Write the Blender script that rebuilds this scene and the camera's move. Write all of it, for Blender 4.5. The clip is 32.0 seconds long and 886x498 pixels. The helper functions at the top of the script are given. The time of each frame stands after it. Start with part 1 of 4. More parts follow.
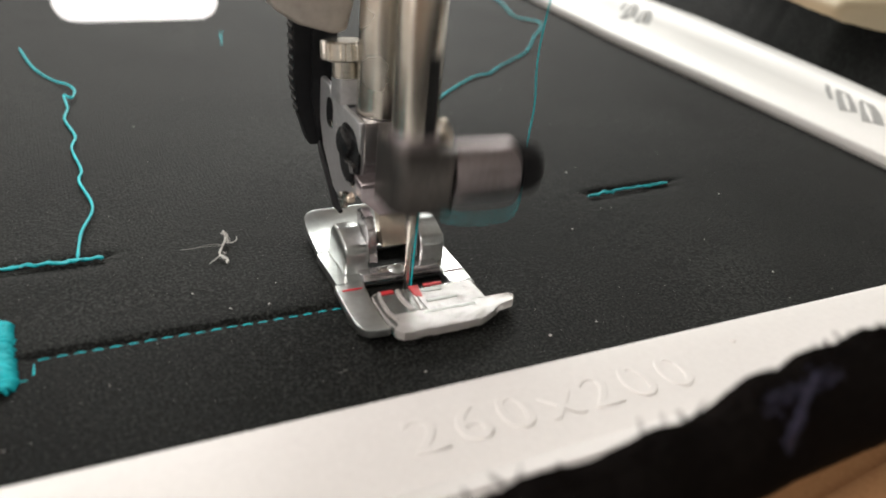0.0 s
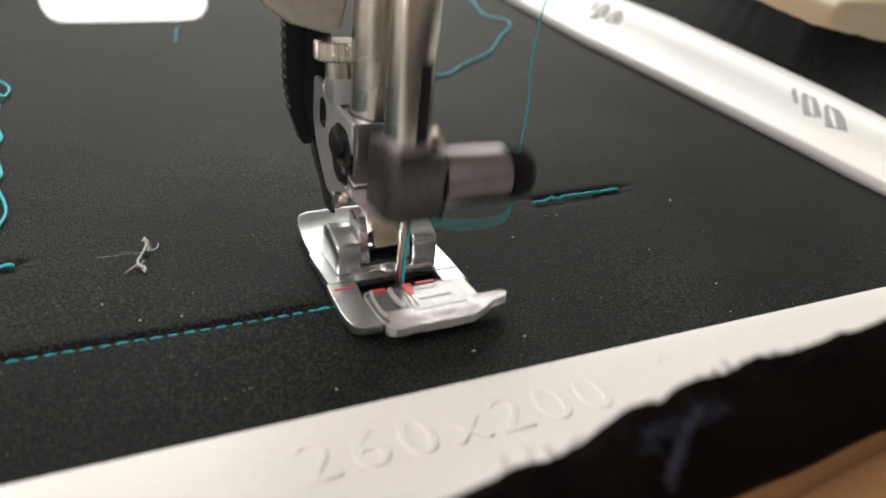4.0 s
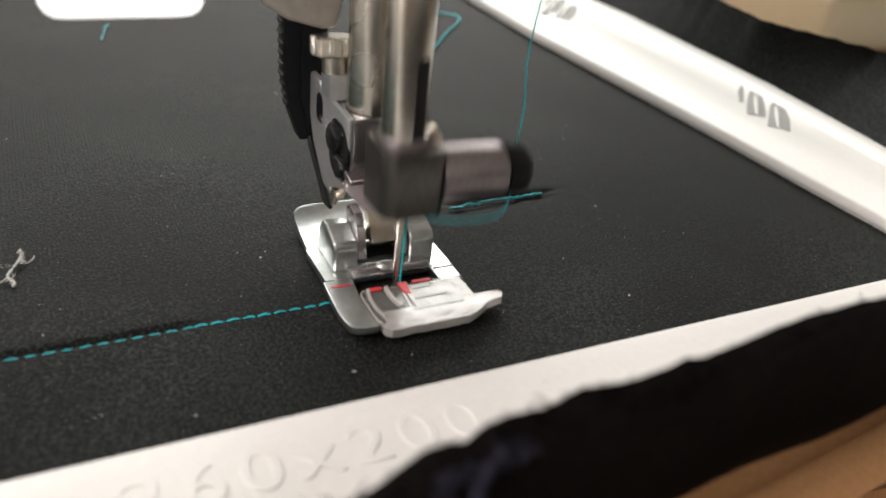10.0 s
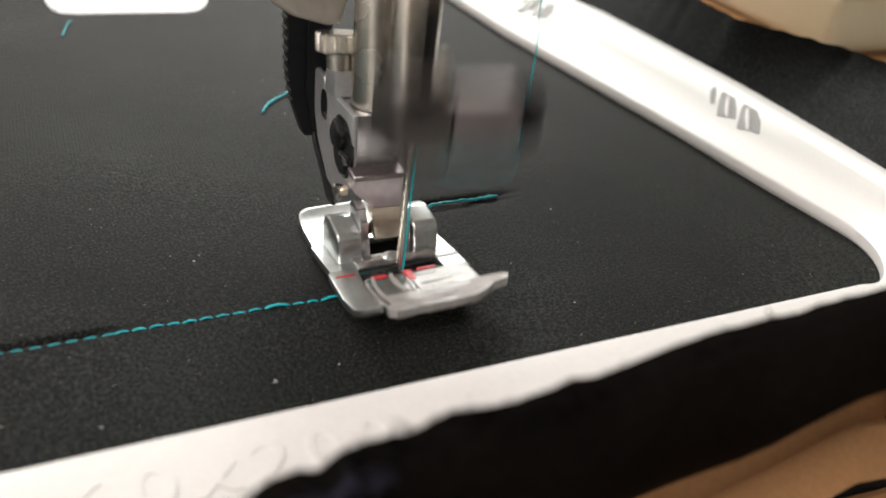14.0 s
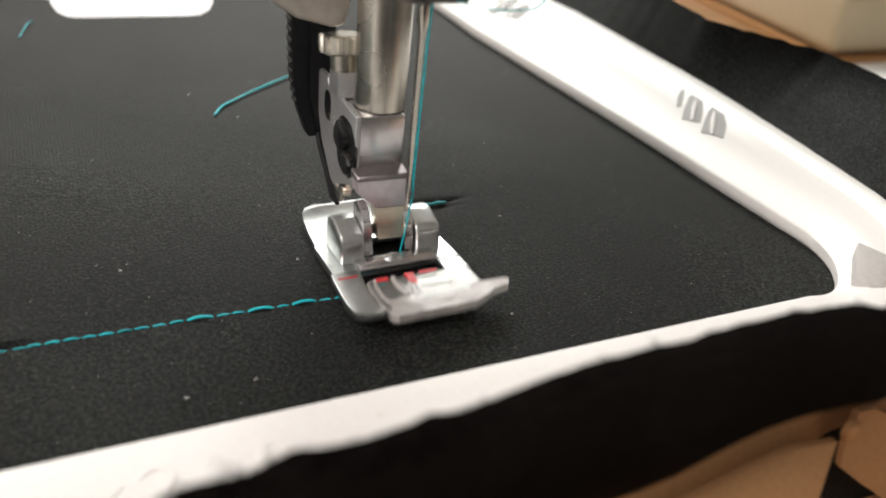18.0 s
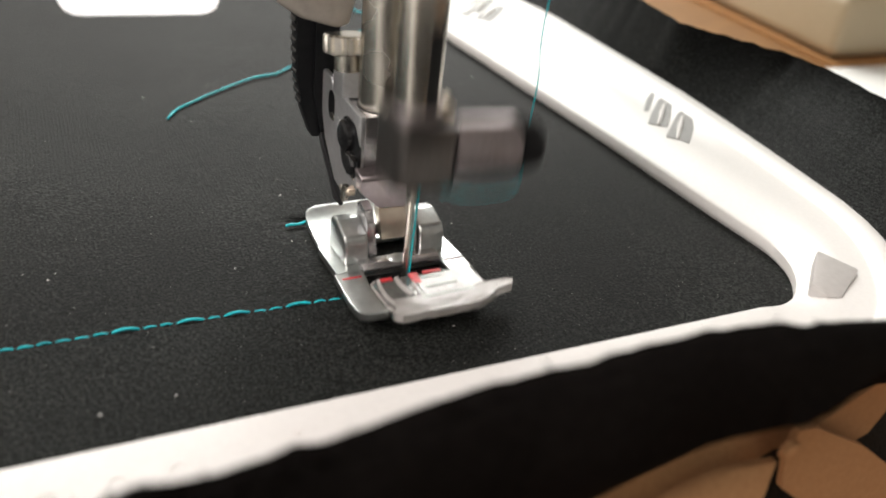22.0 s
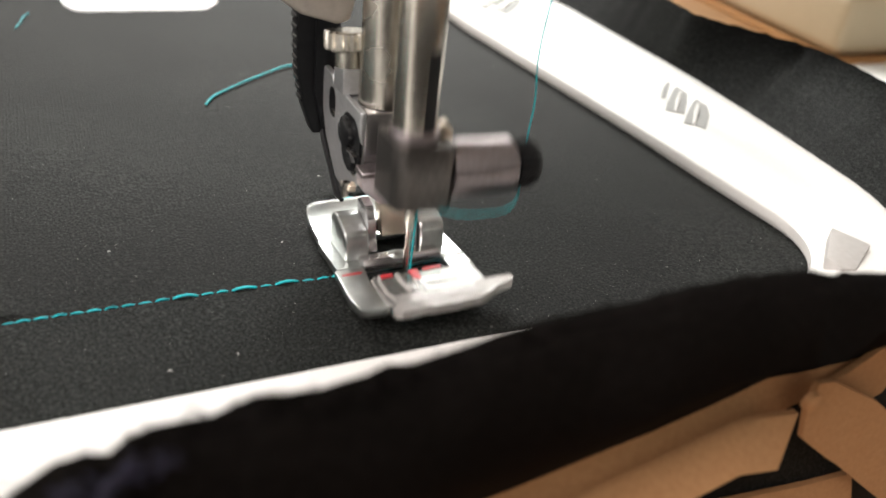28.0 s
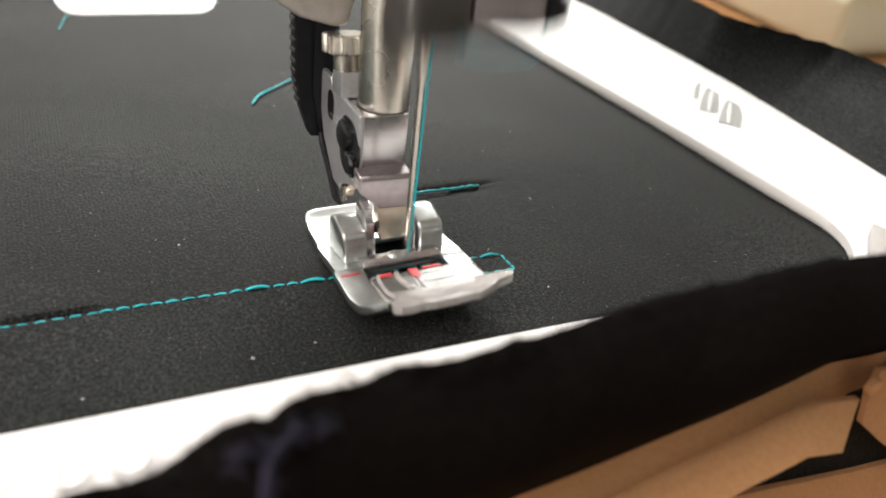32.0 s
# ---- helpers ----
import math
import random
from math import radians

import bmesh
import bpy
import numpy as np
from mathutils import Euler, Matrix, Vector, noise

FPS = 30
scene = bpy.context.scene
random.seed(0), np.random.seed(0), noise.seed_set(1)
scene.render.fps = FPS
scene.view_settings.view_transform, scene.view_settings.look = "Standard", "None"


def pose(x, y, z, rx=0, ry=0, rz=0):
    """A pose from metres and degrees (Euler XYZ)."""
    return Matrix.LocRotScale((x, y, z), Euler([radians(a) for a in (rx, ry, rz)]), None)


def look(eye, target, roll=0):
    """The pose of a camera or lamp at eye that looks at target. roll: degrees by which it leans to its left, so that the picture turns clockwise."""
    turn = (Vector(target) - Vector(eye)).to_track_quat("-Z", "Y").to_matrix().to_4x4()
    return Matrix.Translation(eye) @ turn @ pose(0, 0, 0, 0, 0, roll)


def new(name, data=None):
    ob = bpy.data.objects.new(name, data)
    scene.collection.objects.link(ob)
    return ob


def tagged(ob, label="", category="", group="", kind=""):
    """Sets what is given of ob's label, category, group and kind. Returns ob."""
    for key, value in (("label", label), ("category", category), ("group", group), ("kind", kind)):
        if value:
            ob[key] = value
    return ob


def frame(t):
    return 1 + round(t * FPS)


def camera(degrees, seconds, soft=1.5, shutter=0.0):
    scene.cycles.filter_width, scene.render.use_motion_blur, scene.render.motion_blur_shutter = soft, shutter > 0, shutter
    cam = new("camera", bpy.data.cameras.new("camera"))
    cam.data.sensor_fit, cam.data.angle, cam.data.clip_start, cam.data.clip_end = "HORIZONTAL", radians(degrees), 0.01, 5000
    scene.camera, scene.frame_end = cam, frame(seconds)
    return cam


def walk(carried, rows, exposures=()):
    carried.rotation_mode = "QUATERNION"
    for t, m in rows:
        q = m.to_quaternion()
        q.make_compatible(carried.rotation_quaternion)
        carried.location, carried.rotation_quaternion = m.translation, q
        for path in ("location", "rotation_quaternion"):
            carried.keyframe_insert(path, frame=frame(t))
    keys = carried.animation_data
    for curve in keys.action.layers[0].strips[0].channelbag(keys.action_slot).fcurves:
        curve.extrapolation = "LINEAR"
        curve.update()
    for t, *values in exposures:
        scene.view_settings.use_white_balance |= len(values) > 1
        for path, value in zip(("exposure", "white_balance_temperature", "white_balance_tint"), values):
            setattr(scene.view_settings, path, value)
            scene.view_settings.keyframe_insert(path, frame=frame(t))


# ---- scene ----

PATH = [
    (0, pose(-0.04233, -0.08851, 0.06216, 60.728, -5.106, -25.241)),
    (0.5, pose(-0.04215, -0.08871, 0.06228, 60.625, -5.303, -25.099)),
    (1, pose(-0.04216, -0.08893, 0.06236, 60.447, -5.304, -25.045)),
    (1.5, pose(-0.04229, -0.08901, 0.06232, 60.433, -5.302, -25.089)),
    (2, pose(-0.04216, -0.08887, 0.06244, 60.354, -5.369, -25.022)),
    (2.5, pose(-0.04197, -0.08873, 0.06263, 60.347, -5.429, -25.033)),
    (3, pose(-0.04179, -0.08865, 0.06276, 60.378, -5.347, -25.134)),
    (3.5, pose(-0.04159, -0.08848, 0.06280, 60.432, -5.565, -25.087)),
    (5.5, pose(-0.04091, -0.08832, 0.06311, 60.330, -5.494, -25.318)),
    (6, pose(-0.04081, -0.08846, 0.06338, 60.229, -5.582, -25.228)),
    (6.5, pose(-0.04081, -0.08831, 0.06325, 60.301, -5.592, -25.324)),
    (7, pose(-0.04077, -0.08826, 0.06324, 60.246, -5.557, -25.456)),
    (7.5, pose(-0.04096, -0.08831, 0.06303, 60.127, -5.749, -25.393)),
    (8, pose(-0.04107, -0.08833, 0.06291, 59.982, -5.687, -25.350)),
    (8.5, pose(-0.04135, -0.08843, 0.06294, 60.004, -5.680, -25.360)),
    (9, pose(-0.04139, -0.08839, 0.06300, 60.021, -5.814, -25.280)),
    (9.5, pose(-0.04138, -0.08833, 0.06297, 60.009, -5.754, -25.241)),
    (10, pose(-0.04147, -0.08838, 0.06302, 60.065, -5.620, -25.360)),
    (10.5, pose(-0.04134, -0.08846, 0.06294, 59.999, -5.738, -25.205)),
    (11, pose(-0.04129, -0.08859, 0.06293, 59.979, -5.802, -25.160)),
    (11.5, pose(-0.04134, -0.08859, 0.06296, 59.957, -5.682, -25.207)),
    (12, pose(-0.04137, -0.08855, 0.06289, 59.931, -5.797, -25.092)),
    (12.5, pose(-0.04166, -0.08848, 0.06288, 59.991, -5.741, -25.184)),
    (13, pose(-0.04163, -0.08828, 0.06282, 60.080, -5.641, -25.221)),
    (13.5, pose(-0.04145, -0.08850, 0.06304, 59.952, -5.705, -25.047)),
    (14, pose(-0.04151, -0.08876, 0.06302, 59.879, -5.807, -24.931)),
    (14.5, pose(-0.04154, -0.08893, 0.06310, 59.824, -5.693, -24.917)),
    (16.5, pose(-0.04129, -0.08938, 0.06359, 59.817, -5.699, -24.598)),
    (17, pose(-0.04134, -0.08938, 0.06368, 59.806, -5.766, -24.593)),
    (17.5, pose(-0.04137, -0.08942, 0.06362, 59.848, -5.724, -24.540)),
    (18, pose(-0.04141, -0.08957, 0.06368, 59.750, -5.702, -24.525)),
    (18.5, pose(-0.04156, -0.08968, 0.06346, 59.834, -5.615, -24.528)),
    (19, pose(-0.04180, -0.08970, 0.06344, 59.795, -5.652, -24.451)),
    (19.5, pose(-0.04176, -0.08964, 0.06354, 59.706, -5.651, -24.386)),
    (20, pose(-0.04181, -0.08969, 0.06384, 59.676, -5.578, -24.443)),
    (20.5, pose(-0.04173, -0.08979, 0.06357, 59.819, -5.663, -24.384)),
    (21, pose(-0.04178, -0.08956, 0.06354, 59.711, -5.726, -24.446)),
    (21.5, pose(-0.04181, -0.08943, 0.06347, 59.749, -5.923, -24.404)),
    (22, pose(-0.04192, -0.08941, 0.06337, 59.897, -5.825, -24.472)),
    (22.5, pose(-0.04199, -0.08929, 0.06323, 59.922, -5.877, -24.459)),
    (23, pose(-0.04191, -0.08933, 0.06320, 59.866, -5.821, -24.449)),
    (23.5, pose(-0.04185, -0.08931, 0.06317, 59.942, -5.819, -24.461)),
    (24, pose(-0.04168, -0.08934, 0.06336, 59.874, -5.779, -24.443)),
    (24.5, pose(-0.04160, -0.08927, 0.06340, 59.828, -5.840, -24.435)),
    (25, pose(-0.04181, -0.08931, 0.06336, 59.830, -5.889, -24.481)),
    (25.5, pose(-0.04181, -0.08936, 0.06342, 59.738, -5.719, -24.406)),
    (27.5, pose(-0.04172, -0.08957, 0.06321, 59.685, -5.827, -24.378)),
    (28, pose(-0.04175, -0.08973, 0.06325, 59.747, -5.827, -24.283)),
    (28.5, pose(-0.04181, -0.08963, 0.06346, 59.651, -5.890, -24.197)),
    (29, pose(-0.04184, -0.08952, 0.06334, 59.721, -5.864, -24.291)),
    (29.5, pose(-0.04160, -0.08955, 0.06340, 59.770, -5.817, -24.272)),
    (30, pose(-0.04131, -0.08948, 0.06341, 59.733, -5.868, -24.173)),
    (30.5, pose(-0.04131, -0.08938, 0.06351, 59.680, -5.852, -24.221)),
    (31, pose(-0.04142, -0.08934, 0.06356, 59.680, -5.814, -24.339)),
    (31.5, pose(-0.04134, -0.08938, 0.06315, 59.849, -5.880, -24.263)),
    (32, pose(-0.04154, -0.08928, 0.06327, 59.873, -5.876, -24.358)),
]
cam = camera(56.57, 32.0, soft=1.85, shutter=0.85)
cam.data.dof.use_dof, cam.data.dof.focus_distance, cam.data.dof.aperture_fstop = True, 0.126, 22
walk(cam, PATH, [(0.0, 0.0), (6.0, -0.04), (9.0, 0.0), (17.0, 0.11), (22.0, 0.15), (25.0, 0.17), (28.0, 0.4), (32.0, 0.53)])

# ---- light ----
world = bpy.data.worlds.new("room_air")
world.use_nodes = True
scene.world = world
world.node_tree.nodes["Background"].inputs[0].default_value = (0.9, 0.95, 1.0, 1)
world.node_tree.nodes["Background"].inputs[1].default_value = 0.03
scene.view_settings.exposure = 0.0


def area(name, place, target, w, h, watts, colour):
    d = bpy.data.lights.new(name, "AREA")
    d.shape, d.size, d.size_y, d.energy, d.color = "RECTANGLE", w, h, watts, colour
    ob = new(name, d)
    ob.matrix_world = look(place, target)
    return ob


area("window_light", (0.21, 1.35, 0.89), (0.01, 0.02, 0.0), 1.4, 1.0, 45, (1.0, 0.995, 0.945))
area("lamp_light", (-1.18, -0.32, 0.98), (0.0, 0.0, 0.0), 0.9, 0.7, 20, (1.0, 0.90, 0.84))
area("sewing_lamp", (-0.0345, -0.006, 0.0412), (-0.004, 0.006, 0.0), 0.010, 0.010, 0.007, (1.0, 0.96, 0.92))

# ---- materials ----


def nodes_of(name):
    m = bpy.data.materials.new(name)
    m.use_nodes = True
    nt = m.node_tree
    return m, nt, nt.nodes["Principled BSDF"]


def mat(name, dark, light, rough=0.5, metal=0.0, grain=900.0, blotch=60.0, bump=0.15, rough_var=0.12, depth=0.0001, **extra):
    """A surface with grain and blotches between two colours and a fine relief."""
    m, nt, b = nodes_of(name)
    co = nt.nodes.new("ShaderNodeTexCoord")
    fine, big = nt.nodes.new("ShaderNodeTexNoise"), nt.nodes.new("ShaderNodeTexNoise")
    fine.inputs["Scale"].default_value, fine.inputs["Detail"].default_value = grain, 4
    big.inputs["Scale"].default_value, big.inputs["Detail"].default_value = blotch, 3
    for n in (fine, big):
        nt.links.new(co.outputs["Object"], n.inputs["Vector"])
    mixf = nt.nodes.new("ShaderNodeMath")
    mixf.operation = "MULTIPLY_ADD"
    nt.links.new(fine.outputs["Fac"], mixf.inputs[0])
    mixf.inputs[1].default_value = 0.6
    half = nt.nodes.new("ShaderNodeMath")
    half.operation = "MULTIPLY"
    half.inputs[1].default_value = 0.4
    nt.links.new(big.outputs["Fac"], half.inputs[0])
    nt.links.new(half.outputs[0], mixf.inputs[2])
    ramp = nt.nodes.new("ShaderNodeValToRGB")
    ramp.color_ramp.elements[0].position, ramp.color_ramp.elements[1].position = 0.32, 0.68
    ramp.color_ramp.elements[0].color, ramp.color_ramp.elements[1].color = (*dark, 1), (*light, 1)
    nt.links.new(mixf.outputs[0], ramp.inputs[0])
    nt.links.new(ramp.outputs[0], b.inputs["Base Color"])
    rr = nt.nodes.new("ShaderNodeMapRange")
    rr.inputs["To Min"].default_value, rr.inputs["To Max"].default_value = max(0.02, rough - rough_var), rough + rough_var
    nt.links.new(big.outputs["Fac"], rr.inputs["Value"])
    nt.links.new(rr.outputs[0], b.inputs["Roughness"])
    b.inputs["Metallic"].default_value = metal
    if bump:
        bp = nt.nodes.new("ShaderNodeBump")
        bp.inputs["Strength"].default_value, bp.inputs["Distance"].default_value = bump, depth
        nt.links.new(fine.outputs["Fac"], bp.inputs["Height"])
        nt.links.new(bp.outputs[0], b.inputs["Normal"])
    for key, value in extra.items():
        b.inputs[key.replace("_", " ").title().replace("Ior", "IOR").replace("Iors", "IORs")].default_value = value
    return m


def fabric_material():
    """Black knitted cloth: fine ribs, matt, with a faint sheen and pale fluff in the weave."""
    m, nt, b = nodes_of("black_knit")
    co = nt.nodes.new("ShaderNodeTexCoord")
    ribs, cross = nt.nodes.new("ShaderNodeTexWave"), nt.nodes.new("ShaderNodeTexWave")
    ribs.bands_direction, cross.bands_direction = "Y", "X"
    for w, s in ((ribs, 620), (cross, 520)):
        w.inputs["Scale"].default_value, w.inputs["Distortion"].default_value = s, 2.5
        w.inputs["Detail"].default_value, w.inputs["Detail Scale"].default_value = 3, 2.0
        nt.links.new(co.outputs["Object"], w.inputs["Vector"])
    fine, big = nt.nodes.new("ShaderNodeTexNoise"), nt.nodes.new("ShaderNodeTexNoise")
    fine.inputs["Scale"].default_value, fine.inputs["Detail"].default_value = 2600, 5
    big.inputs["Scale"].default_value, big.inputs["Detail"].default_value = 28, 4
    for n in (fine, big):
        nt.links.new(co.outputs["Object"], n.inputs["Vector"])
    add = nt.nodes.new("ShaderNodeMath")
    add.operation = "ADD"
    nt.links.new(ribs.outputs["Fac"], add.inputs[0])
    nt.links.new(cross.outputs["Fac"], add.inputs[1])
    add2 = nt.nodes.new("ShaderNodeMath")
    add2.operation = "MULTIPLY_ADD"
    nt.links.new(fine.outputs["Fac"], add2.inputs[0])
    add2.inputs[1].default_value = 11.0
    nt.links.new(add.outputs[0], add2.inputs[2])
    ramp = nt.nodes.new("ShaderNodeValToRGB")
    e = ramp.color_ramp.elements
    e[0].position, e[0].color = 0.49, (0.0008, 0.0009, 0.0008, 1)
    e[1].position, e[1].color = 0.64, (0.0295, 0.0325, 0.0297, 1)
    mixer = nt.nodes.new("ShaderNodeMath")
    mixer.operation = "MULTIPLY_ADD"
    nt.links.new(fine.outputs["Fac"], mixer.inputs[0])
    mixer.inputs[1].default_value = 0.8
    part_big = nt.nodes.new("ShaderNodeMath")
    part_big.operation = "MULTIPLY"
    part_big.inputs[1].default_value = 0.2
    nt.links.new(big.outputs["Fac"], part_big.inputs[0])
    nt.links.new(part_big.outputs[0], mixer.inputs[2])
    nt.links.new(mixer.outputs[0], ramp.inputs[0])
    nt.links.new(ramp.outputs[0], b.inputs["Base Color"])
    bp = nt.nodes.new("ShaderNodeBump")
    bp.inputs["Strength"].default_value, bp.inputs["Distance"].default_value = 0.36, 0.00006
    nt.links.new(add2.outputs[0], bp.inputs["Height"])
    nt.links.new(bp.outputs[0], b.inputs["Normal"])
    b.inputs["Roughness"].default_value = 0.64
    b.inputs["Specular IOR Level"].default_value = 0.095
    b.inputs["Sheen Weight"].default_value, b.inputs["Sheen Roughness"].default_value = 0.03, 0.5
    return m


def wood_material():
    m, nt, b = nodes_of("brown_table_wood")
    co, mp = nt.nodes.new("ShaderNodeTexCoord"), nt.nodes.new("ShaderNodeMapping")
    mp.inputs["Scale"].default_value = (4, 40, 40)
    n = nt.nodes.new("ShaderNodeTexNoise")
    n.inputs["Scale"].default_value, n.inputs["Detail"].default_value = 6, 6
    nt.links.new(co.outputs["Object"], mp.inputs[0])
    nt.links.new(mp.outputs[0], n.inputs["Vector"])
    ramp = nt.nodes.new("ShaderNodeValToRGB")
    e = ramp.color_ramp.elements
    e[0].position, e[0].color = 0.35, (0.17, 0.078, 0.024, 1)
    e[1].position, e[1].color = 0.7, (0.29, 0.145, 0.050, 1)
    nt.links.new(n.outputs["Fac"], ramp.inputs[0])
    nt.links.new(ramp.outputs[0], b.inputs["Base Color"])
    b.inputs["Roughness"].default_value = 0.42
    return m


CLOTH = fabric_material()
WOOD = wood_material()
WHITE = mat("white_hoop_plastic", (0.79, 0.78, 0.765), (0.84, 0.83, 0.815), 0.46, grain=1500, blotch=30, bump=0.08)
SHELL = mat("white_machine_plastic", (0.74, 0.72, 0.70), (0.82, 0.80, 0.78), 0.38, grain=800, blotch=18, bump=0.06)
GREIGE = mat("grey_beige_metal", (0.34, 0.30, 0.26), (0.46, 0.41, 0.36), 0.35, 0.35, grain=700, blotch=60)
CHROME = mat("polished_chrome", (0.56, 0.525, 0.465), (0.68, 0.645, 0.58), 0.26, 1.0, grain=500, blotch=120, bump=0.03, rough_var=0.05)
STEEL = mat("satin_steel", (0.60, 0.58, 0.59), (0.74, 0.72, 0.73), 0.24, 0.95, grain=1600, blotch=200, bump=0.08, rough_var=0.08)
SATIN = mat("brushed_nickel_steel", (0.56, 0.56, 0.57), (0.68, 0.68, 0.69), 0.5, 0.9, grain=1500, blotch=180, bump=0.1, rough_var=0.06)
PLATE = mat("nickel_plated_steel", (0.54, 0.56, 0.555), (0.66, 0.685, 0.675), 0.32, 1.0, grain=1200, blotch=150, bump=0.05, rough_var=0.07)
DARKSTEEL = mat("blackened_steel", (0.08, 0.074, 0.070), (0.15, 0.138, 0.13), 0.38, 0.85, grain=1400, blotch=160, bump=0.1)
PINKSTEEL = mat("worn_grey_steel", (0.23, 0.20, 0.205), (0.34, 0.30, 0.305), 0.36, 0.9, grain=1300, blotch=140, bump=0.06)
BLACK = mat("black_plastic", (0.004, 0.004, 0.005), (0.012, 0.012, 0.013), 0.42, grain=900, blotch=80, bump=0.08, specular_ior_level=0.22)
RED = mat("red_paint", (0.45, 0.02, 0.03), (0.62, 0.04, 0.05), 0.45, grain=2000, blotch=300)
DARKRED = mat("dark_red_paint", (0.06, 0.012, 0.016), (0.12, 0.02, 0.025), 0.5, grain=2000, blotch=300)
LILACSTEEL = mat("brushed_pinkish_steel", (0.70, 0.63, 0.66), (0.84, 0.77, 0.80), 0.42, 0.9, grain=900, blotch=160, bump=0.06, rough_var=0.08)
WARMSTEEL = mat("warm_polished_steel", (0.66, 0.57, 0.46), (0.78, 0.69, 0.57), 0.34, 0.9, grain=900, blotch=200, bump=0.04, rough_var=0.06)
FROST = mat("frosted_acrylic", (0.70, 0.665, 0.65), (0.93, 0.90, 0.88), 0.2, grain=420, blotch=300, bump=0.9, depth=0.0003, transmission_weight=0.66, ior=1.46)
GROOVE = mat("greyish_acrylic", (0.34, 0.37, 0.35), (0.46, 0.49, 0.47), 0.35, grain=1500, blotch=300, bump=0.1)
GLOSSBLACK = mat("glossy_black_plastic", (0.006, 0.006, 0.007), (0.016, 0.016, 0.017), 0.2, grain=900, blotch=80, bump=0.04, rough_var=0.06)
# hoop plastic made greyer, for the shade on the sloping corner block
BLOCKSHADE = mat("shaded_white_plastic", (0.48, 0.465, 0.455), (0.55, 0.535, 0.525), 0.5, grain=900, blotch=60, bump=0.08)
# darker copy of the cloth: the front flap's shade is put into its colour
CLOTHSHADE = mat("shaded_black_knit", (0.003, 0.0025, 0.0023), (0.0095, 0.008, 0.0076), 0.9, grain=1200, blotch=90, bump=0.4, specular_ior_level=0.04)
TEAL = mat("teal_thread", (0.000, 0.31, 0.365), (0.004, 0.64, 0.72), 0.5, grain=4200, blotch=500, bump=0.5, depth=0.00012)
BACKING = mat("beige_backing_fleece", (0.43, 0.212, 0.09), (0.53, 0.285, 0.13), 0.85, grain=1500, blotch=40, bump=0.3)
BEIGE = mat("beige_case_plastic", (0.45, 0.375, 0.25), (0.53, 0.44, 0.30), 0.5, grain=500, blotch=15, bump=0.06)
PAPER = mat("white_paper", (0.80, 0.79, 0.76), (0.86, 0.85, 0.83), 0.8, grain=900, blotch=20, bump=0.1)
FLUFF = mat("white_lint", (0.42, 0.42, 0.40), (0.62, 0.62, 0.59), 0.9, grain=3000, blotch=600, bump=0.2)
BLUEFLUFF = mat("bluish_fibre", (0.008, 0.0078, 0.019), (0.021, 0.020, 0.046), 0.9, grain=2500, blotch=500, bump=0.3)
# grey that stands for the shade inside the hoop's slots and hole
SLOTSHADE = mat("grey_slot_shade", (0.30, 0.30, 0.295), (0.38, 0.38, 0.375), 0.6, grain=1500, blotch=80, bump=0.1)
WALLPAINT = mat("matt_wall_paint", (0.44, 0.435, 0.42), (0.50, 0.495, 0.48), 0.8, grain=60, blotch=3, bump=0.1)
LAMP = mat("lit_lamp_cover", (0.78, 0.77, 0.75), (0.84, 0.83, 0.81), 0.4, grain=800, blotch=30, emission_color=(1.0, 0.96, 0.94, 1), emission_strength=1.6)

MILKY = mat("milky_clear_acrylic", (0.62, 0.63, 0.61), (0.78, 0.79, 0.77), 0.16, grain=700, blotch=260, bump=0.5, depth=0.0002, transmission_weight=0.9, ior=1.45)

# ---- building helpers; sizes in millimetres ----
MM = 0.001


def part(name, bm, material, parent=None, label="", pivot=(0, 0, 0), smooth=35):
    """Links a bmesh as one mesh object, under its parent if there is one."""
    pv = Vector(pivot)
    for v in bm.verts:
        v.co = (v.co - pv) * MM
    bmesh.ops.recalc_face_normals(bm, faces=bm.faces)
    me = bpy.data.meshes.new(name)
    bm.to_mesh(me)
    bm.free()
    me.materials.append(material)
    me.shade_smooth()
    me.set_sharp_from_angle(angle=radians(smooth))
    ob = new(name, me)
    ob.location = pv * MM
    if parent:
        ob.parent = parent
    if label:
        tagged(ob, label)
    return ob


def thing(name, label, category, group="", kind=""):
    return tagged(new(name), label, category, group, kind)


def box(x0, x1, y0, y1, z0, z1, bevel=0.0, seg=2, bm=None):
    bm = bm or bmesh.new()
    made = bmesh.ops.create_cube(bm, size=1)["verts"]
    for v in made:
        v.co = Vector(((x0 + x1) / 2 + v.co.x * (x1 - x0), (y0 + y1) / 2 + v.co.y * (y1 - y0), (z0 + z1) / 2 + v.co.z * (z1 - z0)))
    if bevel:
        edges = list({e for v in made for e in v.link_edges})
        bmesh.ops.bevel(bm, geom=edges, offset=bevel, segments=seg, affect="EDGES", profile=0.6)
    return bm


